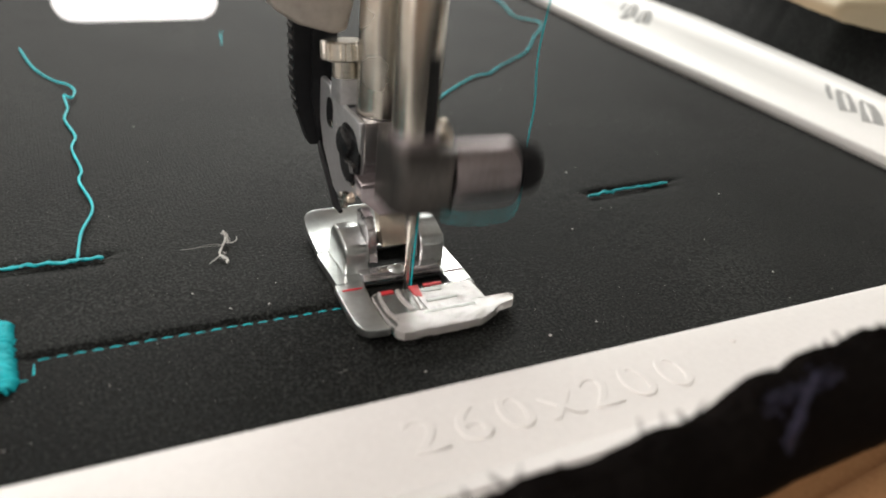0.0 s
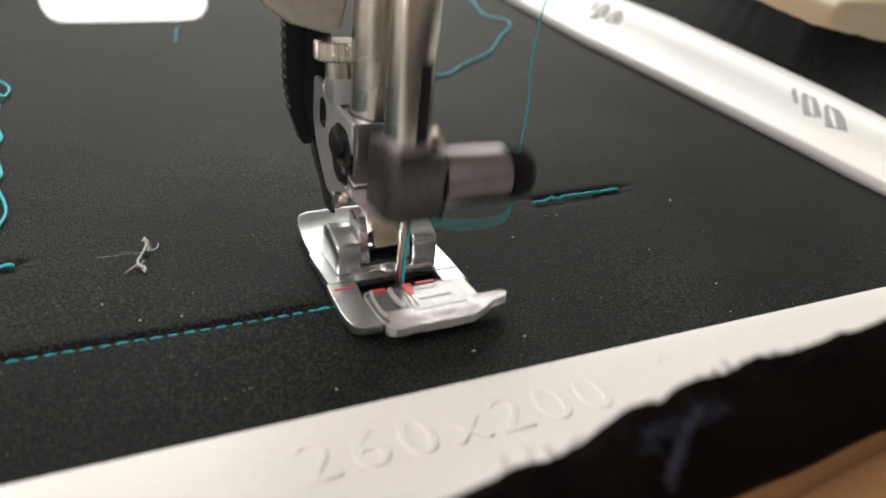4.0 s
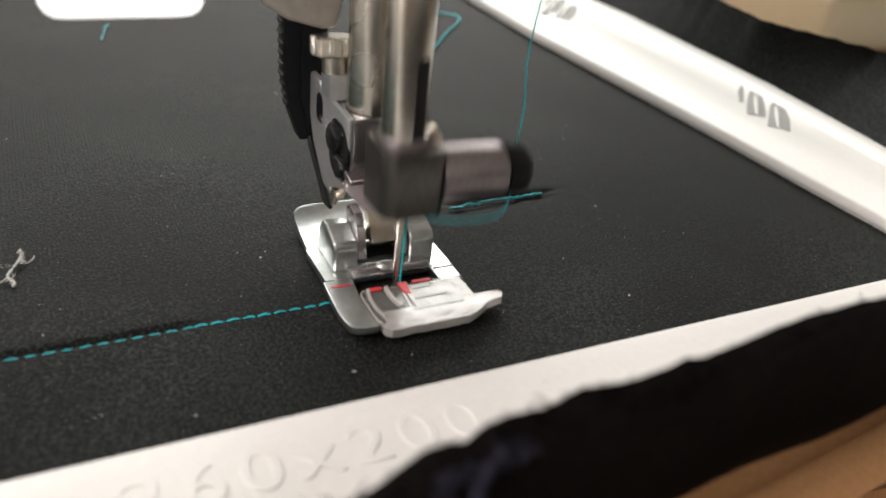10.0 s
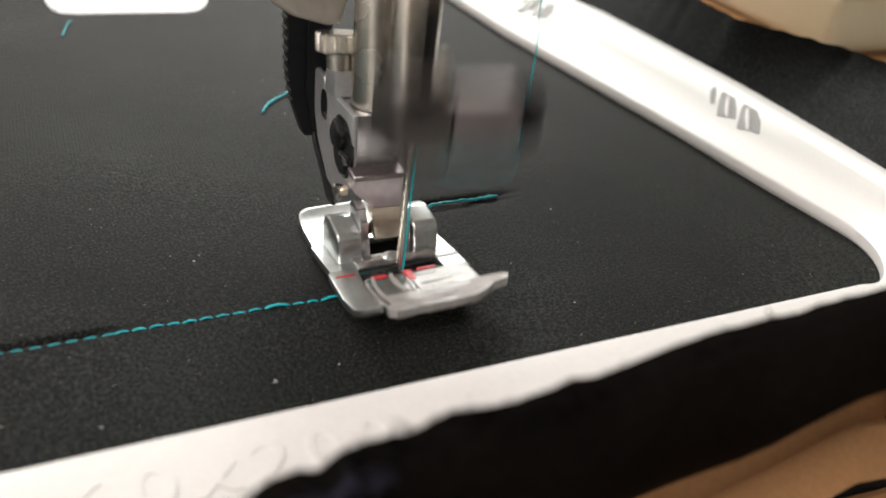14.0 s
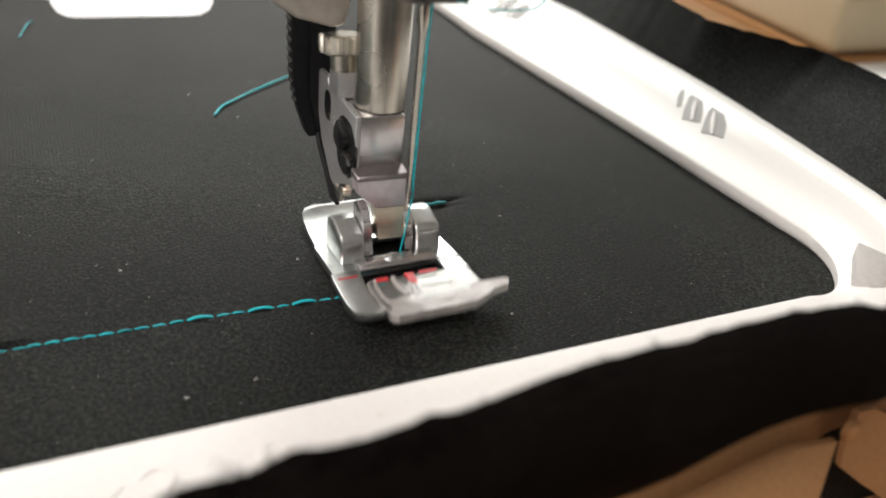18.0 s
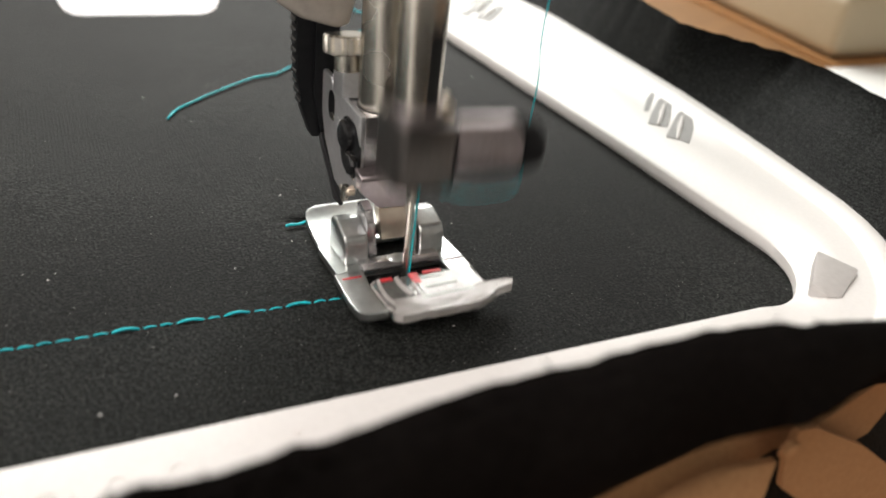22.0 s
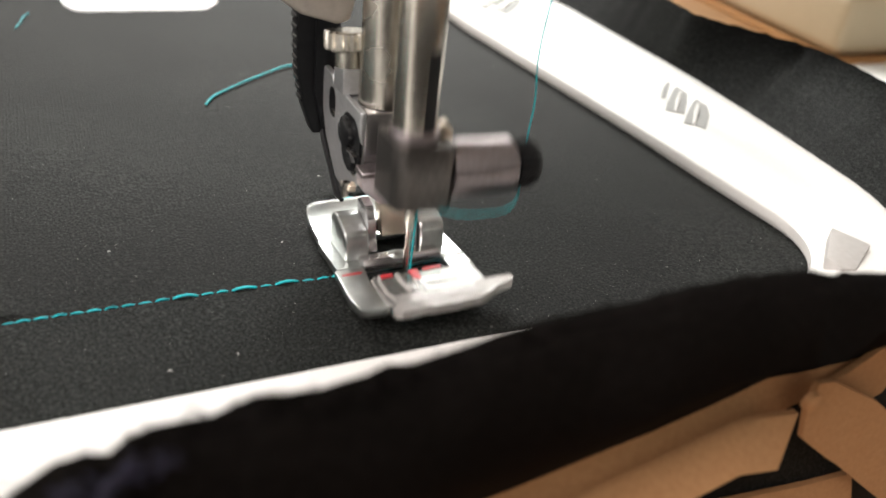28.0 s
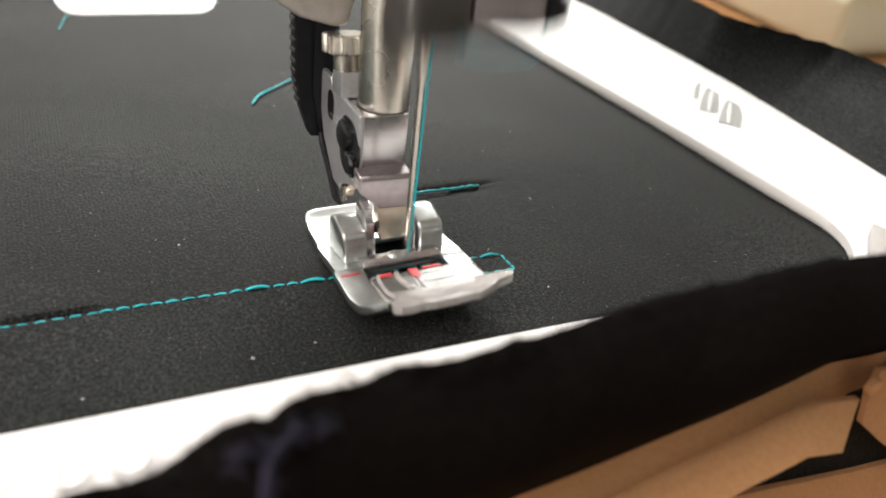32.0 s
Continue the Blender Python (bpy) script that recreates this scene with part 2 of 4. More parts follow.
def prism(points, axis, a, b, bevel=0.0, seg=2, bm=None):
    """A flat outline given in the two other axes, drawn out along axis from a to b."""
    bm = bm or bmesh.new()

    def at(p, k):
        q = list(p)
        q.insert("xyz".index(axis), k)
        return q
    lo, hi = [bm.verts.new(at(p, a)) for p in points], [bm.verts.new(at(p, b)) for p in points]
    n = len(points)
    bm.faces.new(lo[::-1])
    bm.faces.new(hi)
    for i in range(n):
        bm.faces.new((lo[i], lo[(i + 1) % n], hi[(i + 1) % n], hi[i]))
    bmesh.ops.recalc_face_normals(bm, faces=bm.faces)
    if bevel:
        edges = list({e for v in lo + hi for e in v.link_edges})
        bmesh.ops.bevel(bm, geom=edges, offset=bevel, segments=seg, affect="EDGES", profile=0.6)
    return bm


def lathe(profile, base, axis, seg=40, teeth=0, tooth=0.0, bm=None):
    """A turned shape: (distance along axis, radius) pairs, from the base point along the axis."""
    bm = bm or bmesh.new()
    ax = Vector(axis).normalized()
    side = ax.orthogonal().normalized()
    other = ax.cross(side)
    rings = []
    for d, r in profile:
        ring = []
        for k in range(seg):
            a = 2 * math.pi * k / seg
            rr = r - (tooth if teeth and (k * teeth * 2 // seg) % 2 else 0.0)
            ring.append(bm.verts.new(Vector(base) + ax * d + (side * math.cos(a) + other * math.sin(a)) * max(rr, 0.01)))
        rings.append(ring)
    for r0, r1 in zip(rings, rings[1:]):
        for k in range(seg):
            bm.faces.new((r0[k], r0[(k + 1) % seg], r1[(k + 1) % seg], r1[k]))
    bm.faces.new(rings[0][::-1])
    bm.faces.new(rings[-1])
    return bm


def smooth_line(points, steps=6):
    """More points along a curve through the points given."""
    pts = [Vector(p) for p in points]
    out = []
    for i in range(len(pts) - 1):
        p0, p1, p2, p3 = pts[max(i - 1, 0)], pts[i], pts[i + 1], pts[min(i + 2, len(pts) - 1)]
        for k in range(steps):
            t = k / steps
            out.append(0.5 * ((2 * p1) + (p2 - p0) * t + (2 * p0 - 5 * p1 + 4 * p2 - p3) * t * t + (3 * p1 - p0 - 3 * p2 + p3) * t ** 3))
    out.append(pts[-1])
    return out


def tube(points, r, seg=7, bm=None, fuzz=0.0):
    """A round thread along the points."""
    bm = bm or bmesh.new()
    pts = [Vector(p) for p in points]
    rings = []
    for i, p in enumerate(pts):
        d = (pts[min(i + 1, len(pts) - 1)] - pts[max(i - 1, 0)]).normalized()
        side = d.cross(Vector((0.31, 0.17, 0.93))).normalized()
        other = d.cross(side)
        rr = r * (0.55 if i in (0, len(pts) - 1) else 1) * (1 + fuzz * random.uniform(-1, 1))
        rings.append([bm.verts.new(p + (side * math.cos(2 * math.pi * k / seg) + other * math.sin(2 * math.pi * k / seg)) * rr) for k in range(seg)])
    for r0, r1 in zip(rings, rings[1:]):
        for k in range(seg):
            bm.faces.new((r0[k], r0[(k + 1) % seg], r1[(k + 1) % seg], r1[k]))
    bm.faces.new(rings[0][::-1])
    bm.faces.new(rings[-1])
    return bm


def grid(rows, bm=None, close=False):
    """A skin over rows of points."""
    bm = bm or bmesh.new()
    vs = [[bm.verts.new(p) for p in row] for row in rows]
    for a, b in zip(vs, vs[1:]):
        for k in range(len(a) - 1):
            bm.faces.new((a[k], a[k + 1], b[k + 1], b[k]))
        if close:
            bm.faces.new((a[-1], a[0], b[0], b[-1]))
    return bm


def slab(rows, thick, bm=None, bevel=0.0):
    """A plate: the skin over rows of points is its top, thick millimetres deep."""
    bm = bm or bmesh.new()
    top = [[bm.verts.new(p) for p in row] for row in rows]
    low = [[bm.verts.new(Vector(p) - Vector((0, 0, thick))) for p in row] for row in rows]
    n, m = len(rows), len(rows[0])
    for i in range(n - 1):
        for k in range(m - 1):
            bm.faces.new((top[i][k], top[i][k + 1], top[i + 1][k + 1], top[i + 1][k]))
            bm.faces.new((low[i][k], low[i + 1][k], low[i + 1][k + 1], low[i][k + 1]))
    for i in range(n - 1):
        bm.faces.new((top[i][0], top[i + 1][0], low[i + 1][0], low[i][0]))
        bm.faces.new((top[i][-1], low[i][-1], low[i + 1][-1], top[i + 1][-1]))
    for k in range(m - 1):
        bm.faces.new((top[0][k], low[0][k], low[0][k + 1], top[0][k + 1]))
        bm.faces.new((top[-1][k], top[-1][k + 1], low[-1][k + 1], low[-1][k]))
    bmesh.ops.recalc_face_normals(bm, faces=bm.faces)
    if bevel:
        sharp = [e for e in bm.edges if len(e.link_faces) == 2 and e.calc_face_angle(0) > radians(50)]
        bmesh.ops.bevel(bm, geom=sharp, offset=bevel, segments=2, affect="EDGES", profile=0.6)
    return bm


def curve_at(table, x):
    """Straight interpolation in a table of (x, value)."""
    return float(np.interp(x, [p[0] for p in table], [p[1] for p in table]))


# ---- the stitch cycle: the times at which the needle is lowest, and where the cloth then stands ----
OUTWARD = [(-0.71, 2.0, 0.0), (0.06, 0.0, 0.1), (0.83, -2.03, 0.12), (1.60, -4.15, 0.14), (2.40, -6.04, 0.16), (3.17, -8.1, 0.18), (3.95, -10.15, 0.19),
           (4.72, -12.2, 0.2), (5.47, -14.29, 0.2), (6.23, -16.4, 0.2), (7.01, -18.2, 0.2), (7.745, -20.15, 0.22), (8.51, -22.15, 0.22),
           (9.295, -24.03, 0.24), (10.05, -26.03, 0.25), (10.80, -28.0, 0.27), (11.575, -29.98, 0.3), (12.35, -31.83, 0.32),
           (13.125, -33.85, 0.37), (13.90, -35.95, 0.4), (14.66, -38.1, 0.35), (15.43, -40.1, 0.37), (16.20, -42.1, 0.38), (16.97, -44.1, 0.4),
           (17.73, -46.25, 0.42), (18.50, -48.15, 0.45), (19.26, -50.13, 0.45), (20.08, -52.14, 0.45), (20.98, -53.97, 0.47), (21.90, -55.82, 0.6)]
BACK = [(22.85, -55.85, 2.25), (23.80, -55.95, 3.7), (24.75, -55.97, 5.05), (25.58, -54.15, 4.9), (26.37, -52.1, 4.95), (27.16, -50.05, 5.0),
           (27.95, -47.98, 5.15), (28.69, -45.92, 5.15), (29.48, -44.06, 5.1), (30.26, -42.07, 5.15), (31.04, -40.2, 5.1), (31.785, -38.1, 5.3),
           (32.58, -36.1, 5.3)]
BOTTOMS = OUTWARD + BACK
ROW_Y = -0.5


def along(i, phase):
    return BOTTOMS[i][0] + phase * (BOTTOMS[i + 1][0] - BOTTOMS[i][0])


def cloth_rows(bounce=0.0):
    """The hoop shifts by one stitch while the needle is up and rests while it is down; its carriage lets it turn a trifle about the needle.
    bounce: how far the cloth is pushed down by the needle and drawn up after it."""
    def placed(t, x, y, z):
        turn = curve_at([(3.0, 0.0), (7.0, 0.2), (14.0, 0.22), (19.0, 0.28), (32.0, 0.38)], t)
        return t, pose(0, 0, 0, 0, 0, turn) @ Matrix.Translation((x * MM, y * MM, z * MM))
    rows = [placed(0.0, 0, BOTTOMS[1][2], -bounce)]
    for i in range(1, len(BOTTOMS) - 1):
        (_, x0, y0), (_, x1, y1) = BOTTOMS[i], BOTTOMS[i + 1]
        for ph, f, z in ((0.08, 0.0, -0.5), (0.30, 0.0, 0.0), (0.47, 0.70, 0.4), (0.66, 1.0, 1.0), (0.80, 1.0, 0.3), (0.94, 1.0, -1.0)):
            t = along(i, ph)
            if 0.02 < t < 31.97:
                rows.append(placed(t, x0 + (x1 - x0) * f, y0 + (y1 - y0) * f, z * bounce))
    rows.append(placed(32.0, BOTTOMS[-2][1], BOTTOMS[-2][2], 0.0))
    return rows


def crank(h):
    """The bar slows and dwells at the top of its stroke of 32.5 mm."""
    return h - 0.0098 * max(0.0, h - 14) ** 2


def needle_rows():
    """Up and down once a stitch, quicker at the bottom than at the top."""
    rows = []
    for i in range(len(BOTTOMS) - 1):
        for k in range(14):
            t, a = along(i, k / 14), 2 * math.pi * k / 14
            if -0.15 < t < 32.25:
                rows.append((t, Matrix.Translation((0, 0, MM * crank(19.25 * (1 - math.cos(a + 0.25 * math.sin(a) + 0.035 * (1 - math.cos(a)))))))))
    return clipped(rows)


def clipped(rows):
    """Rows cut to 0 to 32 seconds, with rows at both ends."""
    def value(t):
        for (t0, m0), (t1, m1) in zip(rows, rows[1:]):
            if t0 <= t <= t1:
                return m0.lerp(m1, (t - t0) / max(t1 - t0, 1e-6))
    return [(0.0, value(0.0))] + [r for r in rows if 0.03 < r[0] < 31.97] + [(32.0, value(32.0))]


FOOT_PIVOT = (0.0, 8.5, 4.4)
FOOT_LIFT = ((0.0, 0.1), (0.04, 0.2), (0.09, 0.5), (0.16, 0.9), (0.22, 1.0), (0.28, 0.85), (0.33, 0.5), (0.375, 0.26), (0.48, 0.26), (0.55, 0.7), (0.61, 1.0), (0.68, 0.85), (0.75, 0.58), (0.82, 0.25), (0.88, 0.0))


def foot_rows():
    """The toe of the foot rises a little while the cloth moves and is pressed flat by the needle."""
    rows = []
    for i in range(len(BOTTOMS) - 1):
        for ph, f in FOOT_LIFT:
            t = along(i, ph)
            if -0.15 < t < 32.25:
                rows.append((t, Matrix.Translation(Vector(FOOT_PIVOT) * MM + Vector((0, 0, 0.75 * MM * f))) @ pose(0, 0, 0, -8.6 * f, -2.8 * f)))
    return clipped(rows)

# ---- structure: table and room ----


def room():
    table = thing("table", "warm brown wooden table under the sewing machine", "table")
    part("tabletop", box(-700, 900, -500, 900, -85, -60, 2), WOOD, table)
    for x in (-660, 800):
        for y in (-460, 800):
            part("leg", box(x, x + 60, y, y + 60, -803, -85.2, 2), WOOD, table)
    walls = (("wall_north", (-1600, 1700, 1500, 1560, -800, 1700)), ("wall_south", (-1600, 1700, -1560, -1500, -800, 1700)),
             ("wall_west", (-1660, -1600, -1560, 1560, -800, 1700)), ("wall_east", (1700, 1760, -1560, 1560, -800, 1700)),
             ("ceiling", (-1660, 1760, -1560, 1560, 1703, 1760)), ("floor", (-1660, 1760, -1560, 1560, -860, -803)))
    for name, s in walls:
        tagged(part(name, box(*s), WALLPAINT), "plain light grey painted surface of the room", name.split("_")[0], kind="structure")


room()


def machine_bed():
    """The free arm under the hoop, with the needle hole left open."""
    t = thing("machine_bed", "white plastic free arm of the sewing machine under the hoop", "machine bed")
    b = box(-48, -2.5, -18, 190, -59.8, -5, 0)
    for s in ((2.5, 48, -18, 190, -59.8, -5), (-2.5, 2.5, -18, -3, -59.8, -5), (-2.5, 2.5, 3, 190, -59.8, -5)):
        box(*s, bm=b)
    part("arm", b, SHELL, t)
    part("needle_plate", box(-22, -5.2, -14, 24, -4.996, -4.3, 0.2, bm=box(5.2, 22, -14, 24, -4.996, -4.3, 0.2)), STEEL, t, "satin steel needle plate")


machine_bed()


def background():
    t = thing("storage_case", "beige plastic case with rounded edges on the wooden table", "case")
    part("body", prism([(368.7, 238), (760, 234), (760, 620), (428, 620)], "z", -57.2, -22, 7, 4), BEIGE, t)
    part("base_rim", prism([(362, 229.4), (770, 229.4), (770, 630), (423, 630)], "z", -59.95, -57.9, 0.5, 2), mat("brown_case_rim", (0.30, 0.14, 0.05), (0.40, 0.20, 0.07), 0.5), t, "orange-brown rim along the case's foot")
    # black layer that paints the shadow line between body and rim
    part("gap_shade", prism([(372, 241.5), (758, 237.5), (758, 618), (431, 618)], "z", -58.2, -57.0, 0.2, 1), BLACK, t, "black layer put in as the shade of the gap above the rim")
    tagged(part("paper_sheet", box(330, 640, 40, 229, -59.9, -59.2, 0.2), PAPER), "blank white sheet of paper on the table", "paper")


background()

# ---- the machine head above the needle ----


def machine_head():
    t = thing("sewing_machine", "white sewing machine head with lamp cover over the needle", "sewing machine")
    # housing lies out of view; its depth is set to shade cloth and foot
    part("housing", box(-60, 75, -14, 142, 108, 260, 8, 4), SHELL, t)
    part("lamp_cover", box(-40.6, -26.6, -11.4, 26, 41.5, 112, 2.2, 4), LAMP, t, "lit white rounded lamp cover")
    part("lamp_socket", lathe([(0, 2.2), (1.0, 3.0), (66, 3.0)], (-23.6, 16.0, 42.0), (0, 0, 1)), GREIGE, t, "grey metal socket")
    part("bar_guide", prism([(-15.5, 110), (-15.2, 37.4), (-14.2, 35.5), (-11, 33.4), (-6.0, 32.0), (-4.2, 32.5), (-3.3, 36), (-3.3, 110)], "y", 16.5, 30, 0.7, 3), GREIGE, t, "grey-beige cast guide")
    return t


machine_head()


def needle_threader():
    t = thing("needle_threader", "black plastic needle threader with a ribbed side and thin wire lever", "needle threader")
    part("body", prism([(-9.1, 110), (-9.0, 31), (-8.8, 22), (-7.9, 17.0), (-6.3, 12.3), (-2.6, 12.2), (-2.4, 16.5), (-2.2, 22), (-2.2, 110)], "y", 25.9, 28.9, 0.4, 2), BLACK, t)
    part("face", prism([(-6.4, 107), (-6.3, 19.5), (-5.0, 13.2), (-2.9, 13.2), (-2.8, 107)], "y", 25.2, 26.0, 0.3, 2), BLACK, t)
    for k in range(14):
        z = 38.0 - 1.55 * k
        x = curve_at([(13, -6.6), (17, -8.0), (22, -8.8), (31, -9.0), (80, -9.1)], z)
        part("rib", prism([(x + 0.3, z + 1.1), (x - 0.22, z + 0.2), (x - 0.1, z - 0.3), (x + 0.3, z - 0.1)], "y", 26.2, 28.7, 0.1, 1), GLOSSBLACK, t)
    part("lever", tube([(-4.6, 27.5, 14), (-4.6, 25.0, 11.6), (-4.8, 20.5, 9.0), (-5.4, 15.5, 7.0), (-5.4, 13.5, 6.8)], 0.6, 8), BLACK, t, "thin dark wire lever")
    return t


needle_threader()


def presser_bar():
    t = thing("presser_bar", "chromed presser bar holding a snap-on foot with clear toe", "presser foot")
    part("shaft", lathe([(0, 3.3), (0.35, 3.68), (92, 3.68)], (-0.12, 12.5, 21.9), (0, 0, 1), 48), CHROME, t)
    part("collar", lathe([(0, 3.74), (0.16, 3.74)], (-0.12, 12.5, 22.2), (0, 0, 1), 48), DARKSTEEL, t, "dark ring at the bar's foot")
    holder = part("holder", box(-4.2, 2.35, 8.7, 17.0, 12.4, 22.2, 0.45, 2), STEEL, t, "satin steel foot holder")
    part("side_plate", prism([(8.4, 22.4), (20.4, 22.4), (21.2, 23.6), (25.0, 23.6), (25.7, 22.6), (25.3, 16.8), (23.6, 13.2), (18.4, 8.4), (14.6, 8.0), (11.6, 9.2), (8.4, 12.4)], "x", -5.0, -4.15, 0.34, 3), SATIN, holder)
    # plate is uncut: black ovals put the slots' inner shade into colour
    part("small_slot", oval(20.7, 19.5, 1.5, 2.2, -5.04, -4.7), BLACK, holder, "black oval standing in for a small slot's dark inside")
    part("slot_rim", oval(20.2, 17.9, 0.9, 0.6, -5.06, -4.9), CHROME, holder)
    part("screw_slot", oval(12.2, 16.4, 3.9, 4.3, -5.05, -4.6), GLOSSBLACK, holder, "black oval behind the screw, for the slot's dark inside")
    part("screw_head", lathe([(0, 1.6), (0.35, 2.25), (0.9, 2.4), (1.2, 2.4)], (-5.95, 13.5, 17.7), (1, 0, 0), 28), GLOSSBLACK, holder, "black screw head")
    part("screw_web", box(-5.45, -5.0, 9.2, 13.2, 15.5, 15.9, 0.12), DARKSTEEL, holder)
    part("screw_nut", lathe([(0, 1.5), (0.4, 2.0), (0.8, 2.0)], (-5.6, 11.2, 14.2), (1, 0, 0), 6), GLOSSBLACK, holder, "black hexagonal nut")
    part("screw_rim", oval(11.0, 12.55, 1.5, 0.2, -5.2, -5.0), CHROME, holder)
    part("rivet", lathe([(0, 0.45), (0.2, 0.5), (0.35, 0.3)], (-5.0, 14.6, 9.0), (-1, 0, 0), 14), CHROME, holder, "tiny bright rivet")
    for dy, dz in ((0, 0), (0.75, 0.2), (0.1, 0.9), (0.9, 1.1), (0.2, 1.8), (1.0, 2.0), (0.3, 2.7), (1.05, 2.9)):
        part("dot", lathe([(0, 0.17), (0.06, 0.13)], (-5.0, 16.5 + dy, 15.9 + dz), (-1, 0, 0), 8), PAPER, holder)
    part("boss", box(-5.35, 0.5, 15.4, 19.6, 22.3, 26.4, 0.4, 2), SATIN, t)
    knob = part("knob", lathe([(0, 3.1), (0.25, 3.5), (2.45, 3.5), (2.7, 3.2)], (-4.0, 17.2, 28.3), (0, 0.16, 1), 96, 14, 0.34), CHROME, t, "knurled chrome clamp knob")
    part("neck", lathe([(0, 2.0), (2.5, 2.0)], (-4.0, 17.0, 26.0), (0, 0.1, 1), 32), CHROME, knob)
    clip = part("clip", prism([(-5.3, 13.9), (2.3, 13.7), (2.3, 9.3), (-2.4, 9.5), (-4.2, 11.2), (-5.1, 12.0)], "y", 6.0, 8.6, 0.25, 2), LILACSTEEL, t, "brushed spring clip with a pinkish sheen")
    part("clip_foot", prism([(-2.4, 9.4), (2.3, 9.25), (2.15, 4.1), (-1.6, 4.1)], "y", 6.15, 8.4, 0.25, 2), WARMSTEEL, clip, "warm-toned clip plate")
    part("clip_top", prism([(6.0, 13.7), (6.0, 14.5), (8.8, 14.9), (8.8, 13.7)], "x", -5.3, 2.3, 0.15, 1), PINKSTEEL, clip)
    for x0 in (-3.9, 2.3):
        high = 0.0 if x0 < 0 else 1.1
        prong = prism([(5.0, 2.4), (5.3, 7.6 - high), (6.2, 9.4 - high), (8.0, 10.0 - high), (9.6, 9.0 - high), (9.8, 3.2), (8.6, 2.4)], "x", x0, x0 + 1.3, 0.25, 2)
        for v in prong.verts:
            v.co.x -= 0.09 * (v.co.z - 2.4) * (1 if x0 < 0 else 0.6)
        part("prong", prong, STEEL, t)
    part("spring_screw", lathe([(0, 0.5), (0.3, 0.75), (1.1, 0.75)], (-6.2, 9.4, 11.0), (1, 0, 0), 20, 8, 0.12), WARMSTEEL, t, "small dull screw")
    part("spring", lathe([(0, 0.55), (2.2, 0.55)], (-6.4, 9.6, 9.6), (0.1, 0, 1), 14), CHROME, t)
    # the foot itself, tilting on its axle
    pv = FOOT_PIVOT

    def z_top(y):
        return curve_at([(-13, 4.2), (-11.5, 3.0), (-10, 2.2), (-8.5, 1.6), (-6.5, 1.35), (13, 1.35), (17, 1.5), (20, 2.2), (22.2, 3.1)], y)

    def left_edge(y):
        return curve_at([(-11.2, -8.0), (-10.9, -9.0), (-10.2, -9.7), (-9, -10.15), (-5, -10.4), (4, -9.9), (14, -9.2), (20, -8.9), (21.4, -8.5), (22, -7.8), (22.2, -6.9)], y)

    def right_edge(y):
        return curve_at([(-2, 9.3), (3, 9.5), (14, 9.1), (20, 8.9), (21.4, 8.5), (22, 7.8), (22.2, 6.9)], y)
    ys = [11.5, 13, 14, 16, 18, 19.3, 20.4, 21.2, 21.8, 22.2]
    rows = [[(left_edge(y) + (right_edge(y) - left_edge(y)) * k / 10, y, z_top(y)) for k in range(11)] for y in ys]
    foot = part("foot", slab(rows, 1.15, bevel=0.18), PLATE, t, "nickel-plated foot sole", pv)
    for x0, x1 in ((-9.6, -4.0), (4.0, 9.4)):
        part("side_rail", slab([[(x0 + (x1 - x0) * k / 3, y, 1.34) for k in range(4)] for y in (2.6, 5, 8, 11.55)], 1.15), PLATE, foot, "", pv).location = (0, 0, 0)
    part("front_bridge", slab([[(-4.1 + 8.2 * k / 3, y, 1.33) for k in range(4)] for y in (2.6, 4.0, 5.6)], 1.15), PLATE, foot, "", pv).location = (0, 0, 0)
    ys = [-11.2, -10.9, -10.2, -9.4, -8.4, -7, -5, -2, 0.5, 2.62]
    rows = [[(left_edge(y) + (curve_at([(-11.2, -7.4), (-10.6, -6.9), (-9.5, -6.6), (-2, -6.4), (0.5, -6.0), (2.62, -5.9)], y) - left_edge(y)) * k / 4, y, z_top(y) - 0.02) for k in range(5)] for y in ys]
    part("left_arm", slab(rows, 1.15, bevel=0.18), PLATE, foot, "", pv).location = (0, 0, 0)
    rows = [[(5.9 + (right_edge(y) - 5.9) * k / 3, y, z_top(y) - 0.02) for k in range(4)] for y in (-2.2, -1, 1, 2.62)]
    part("right_arm", slab(rows, 1.15, bevel=0.15), PLATE, foot, "", pv).location = (0, 0, 0)
    # clear toe with grooves and a lip that turns up
    def toe_z(x, y):
        z = curve_at([(-13.4, 2.4), (-12.5, 2.15), (-11, 1.9), (-9.5, 1.7), (-8, 1.55), (-6.5, 1.47), (0, 1.47)], y)
        return z + curve_at([(6, 0.0), (9, 0.15), (12, 0.5)], x) * curve_at([(-8.5, 1.0), (-6.5, 0.0)], y)
    rows = []
    for y in (-10.3, -9.6, -8.6, -7.4, -6.0, -4.6, -3.2, -2.2, -1.3):
        x0, x1 = curve_at([(-10.3, -5.6), (-9.6, -6.3), (-2.2, -6.2), (-1.3, -5.4)], y), curve_at([(-9, 8.6), (-6, 8.9), (-1, 9.3)], y)
        rows.append([(x0 + (x1 - x0) * k / 14, y, toe_z(x0 + (x1 - x0) * k / 14, y)) for k in range(15)])
    toe = part("clear_toe", slab(rows, 1.2, bevel=0.18), MILKY, foot, "clear acrylic toe", pv)
    toe.location = (0, 0, 0)

    def on_foot(name, bm, material, label=""):
        part(name, bm, material, foot, label, pv).location = (0, 0, 0)

    def strip(line, wide, high):
        """A low ridge on the toe along a line of points."""
        rows = []
        for x, y in line:
            z = toe_z(x, y) + 0.06
            rows.append([(x - wide / 2, y, z - 0.1), (x - wide / 4, y, z + high), (x + wide / 4, y, z + high), (x + wide / 2, y, z - 0.1)])
        return slab(rows, 0.12)
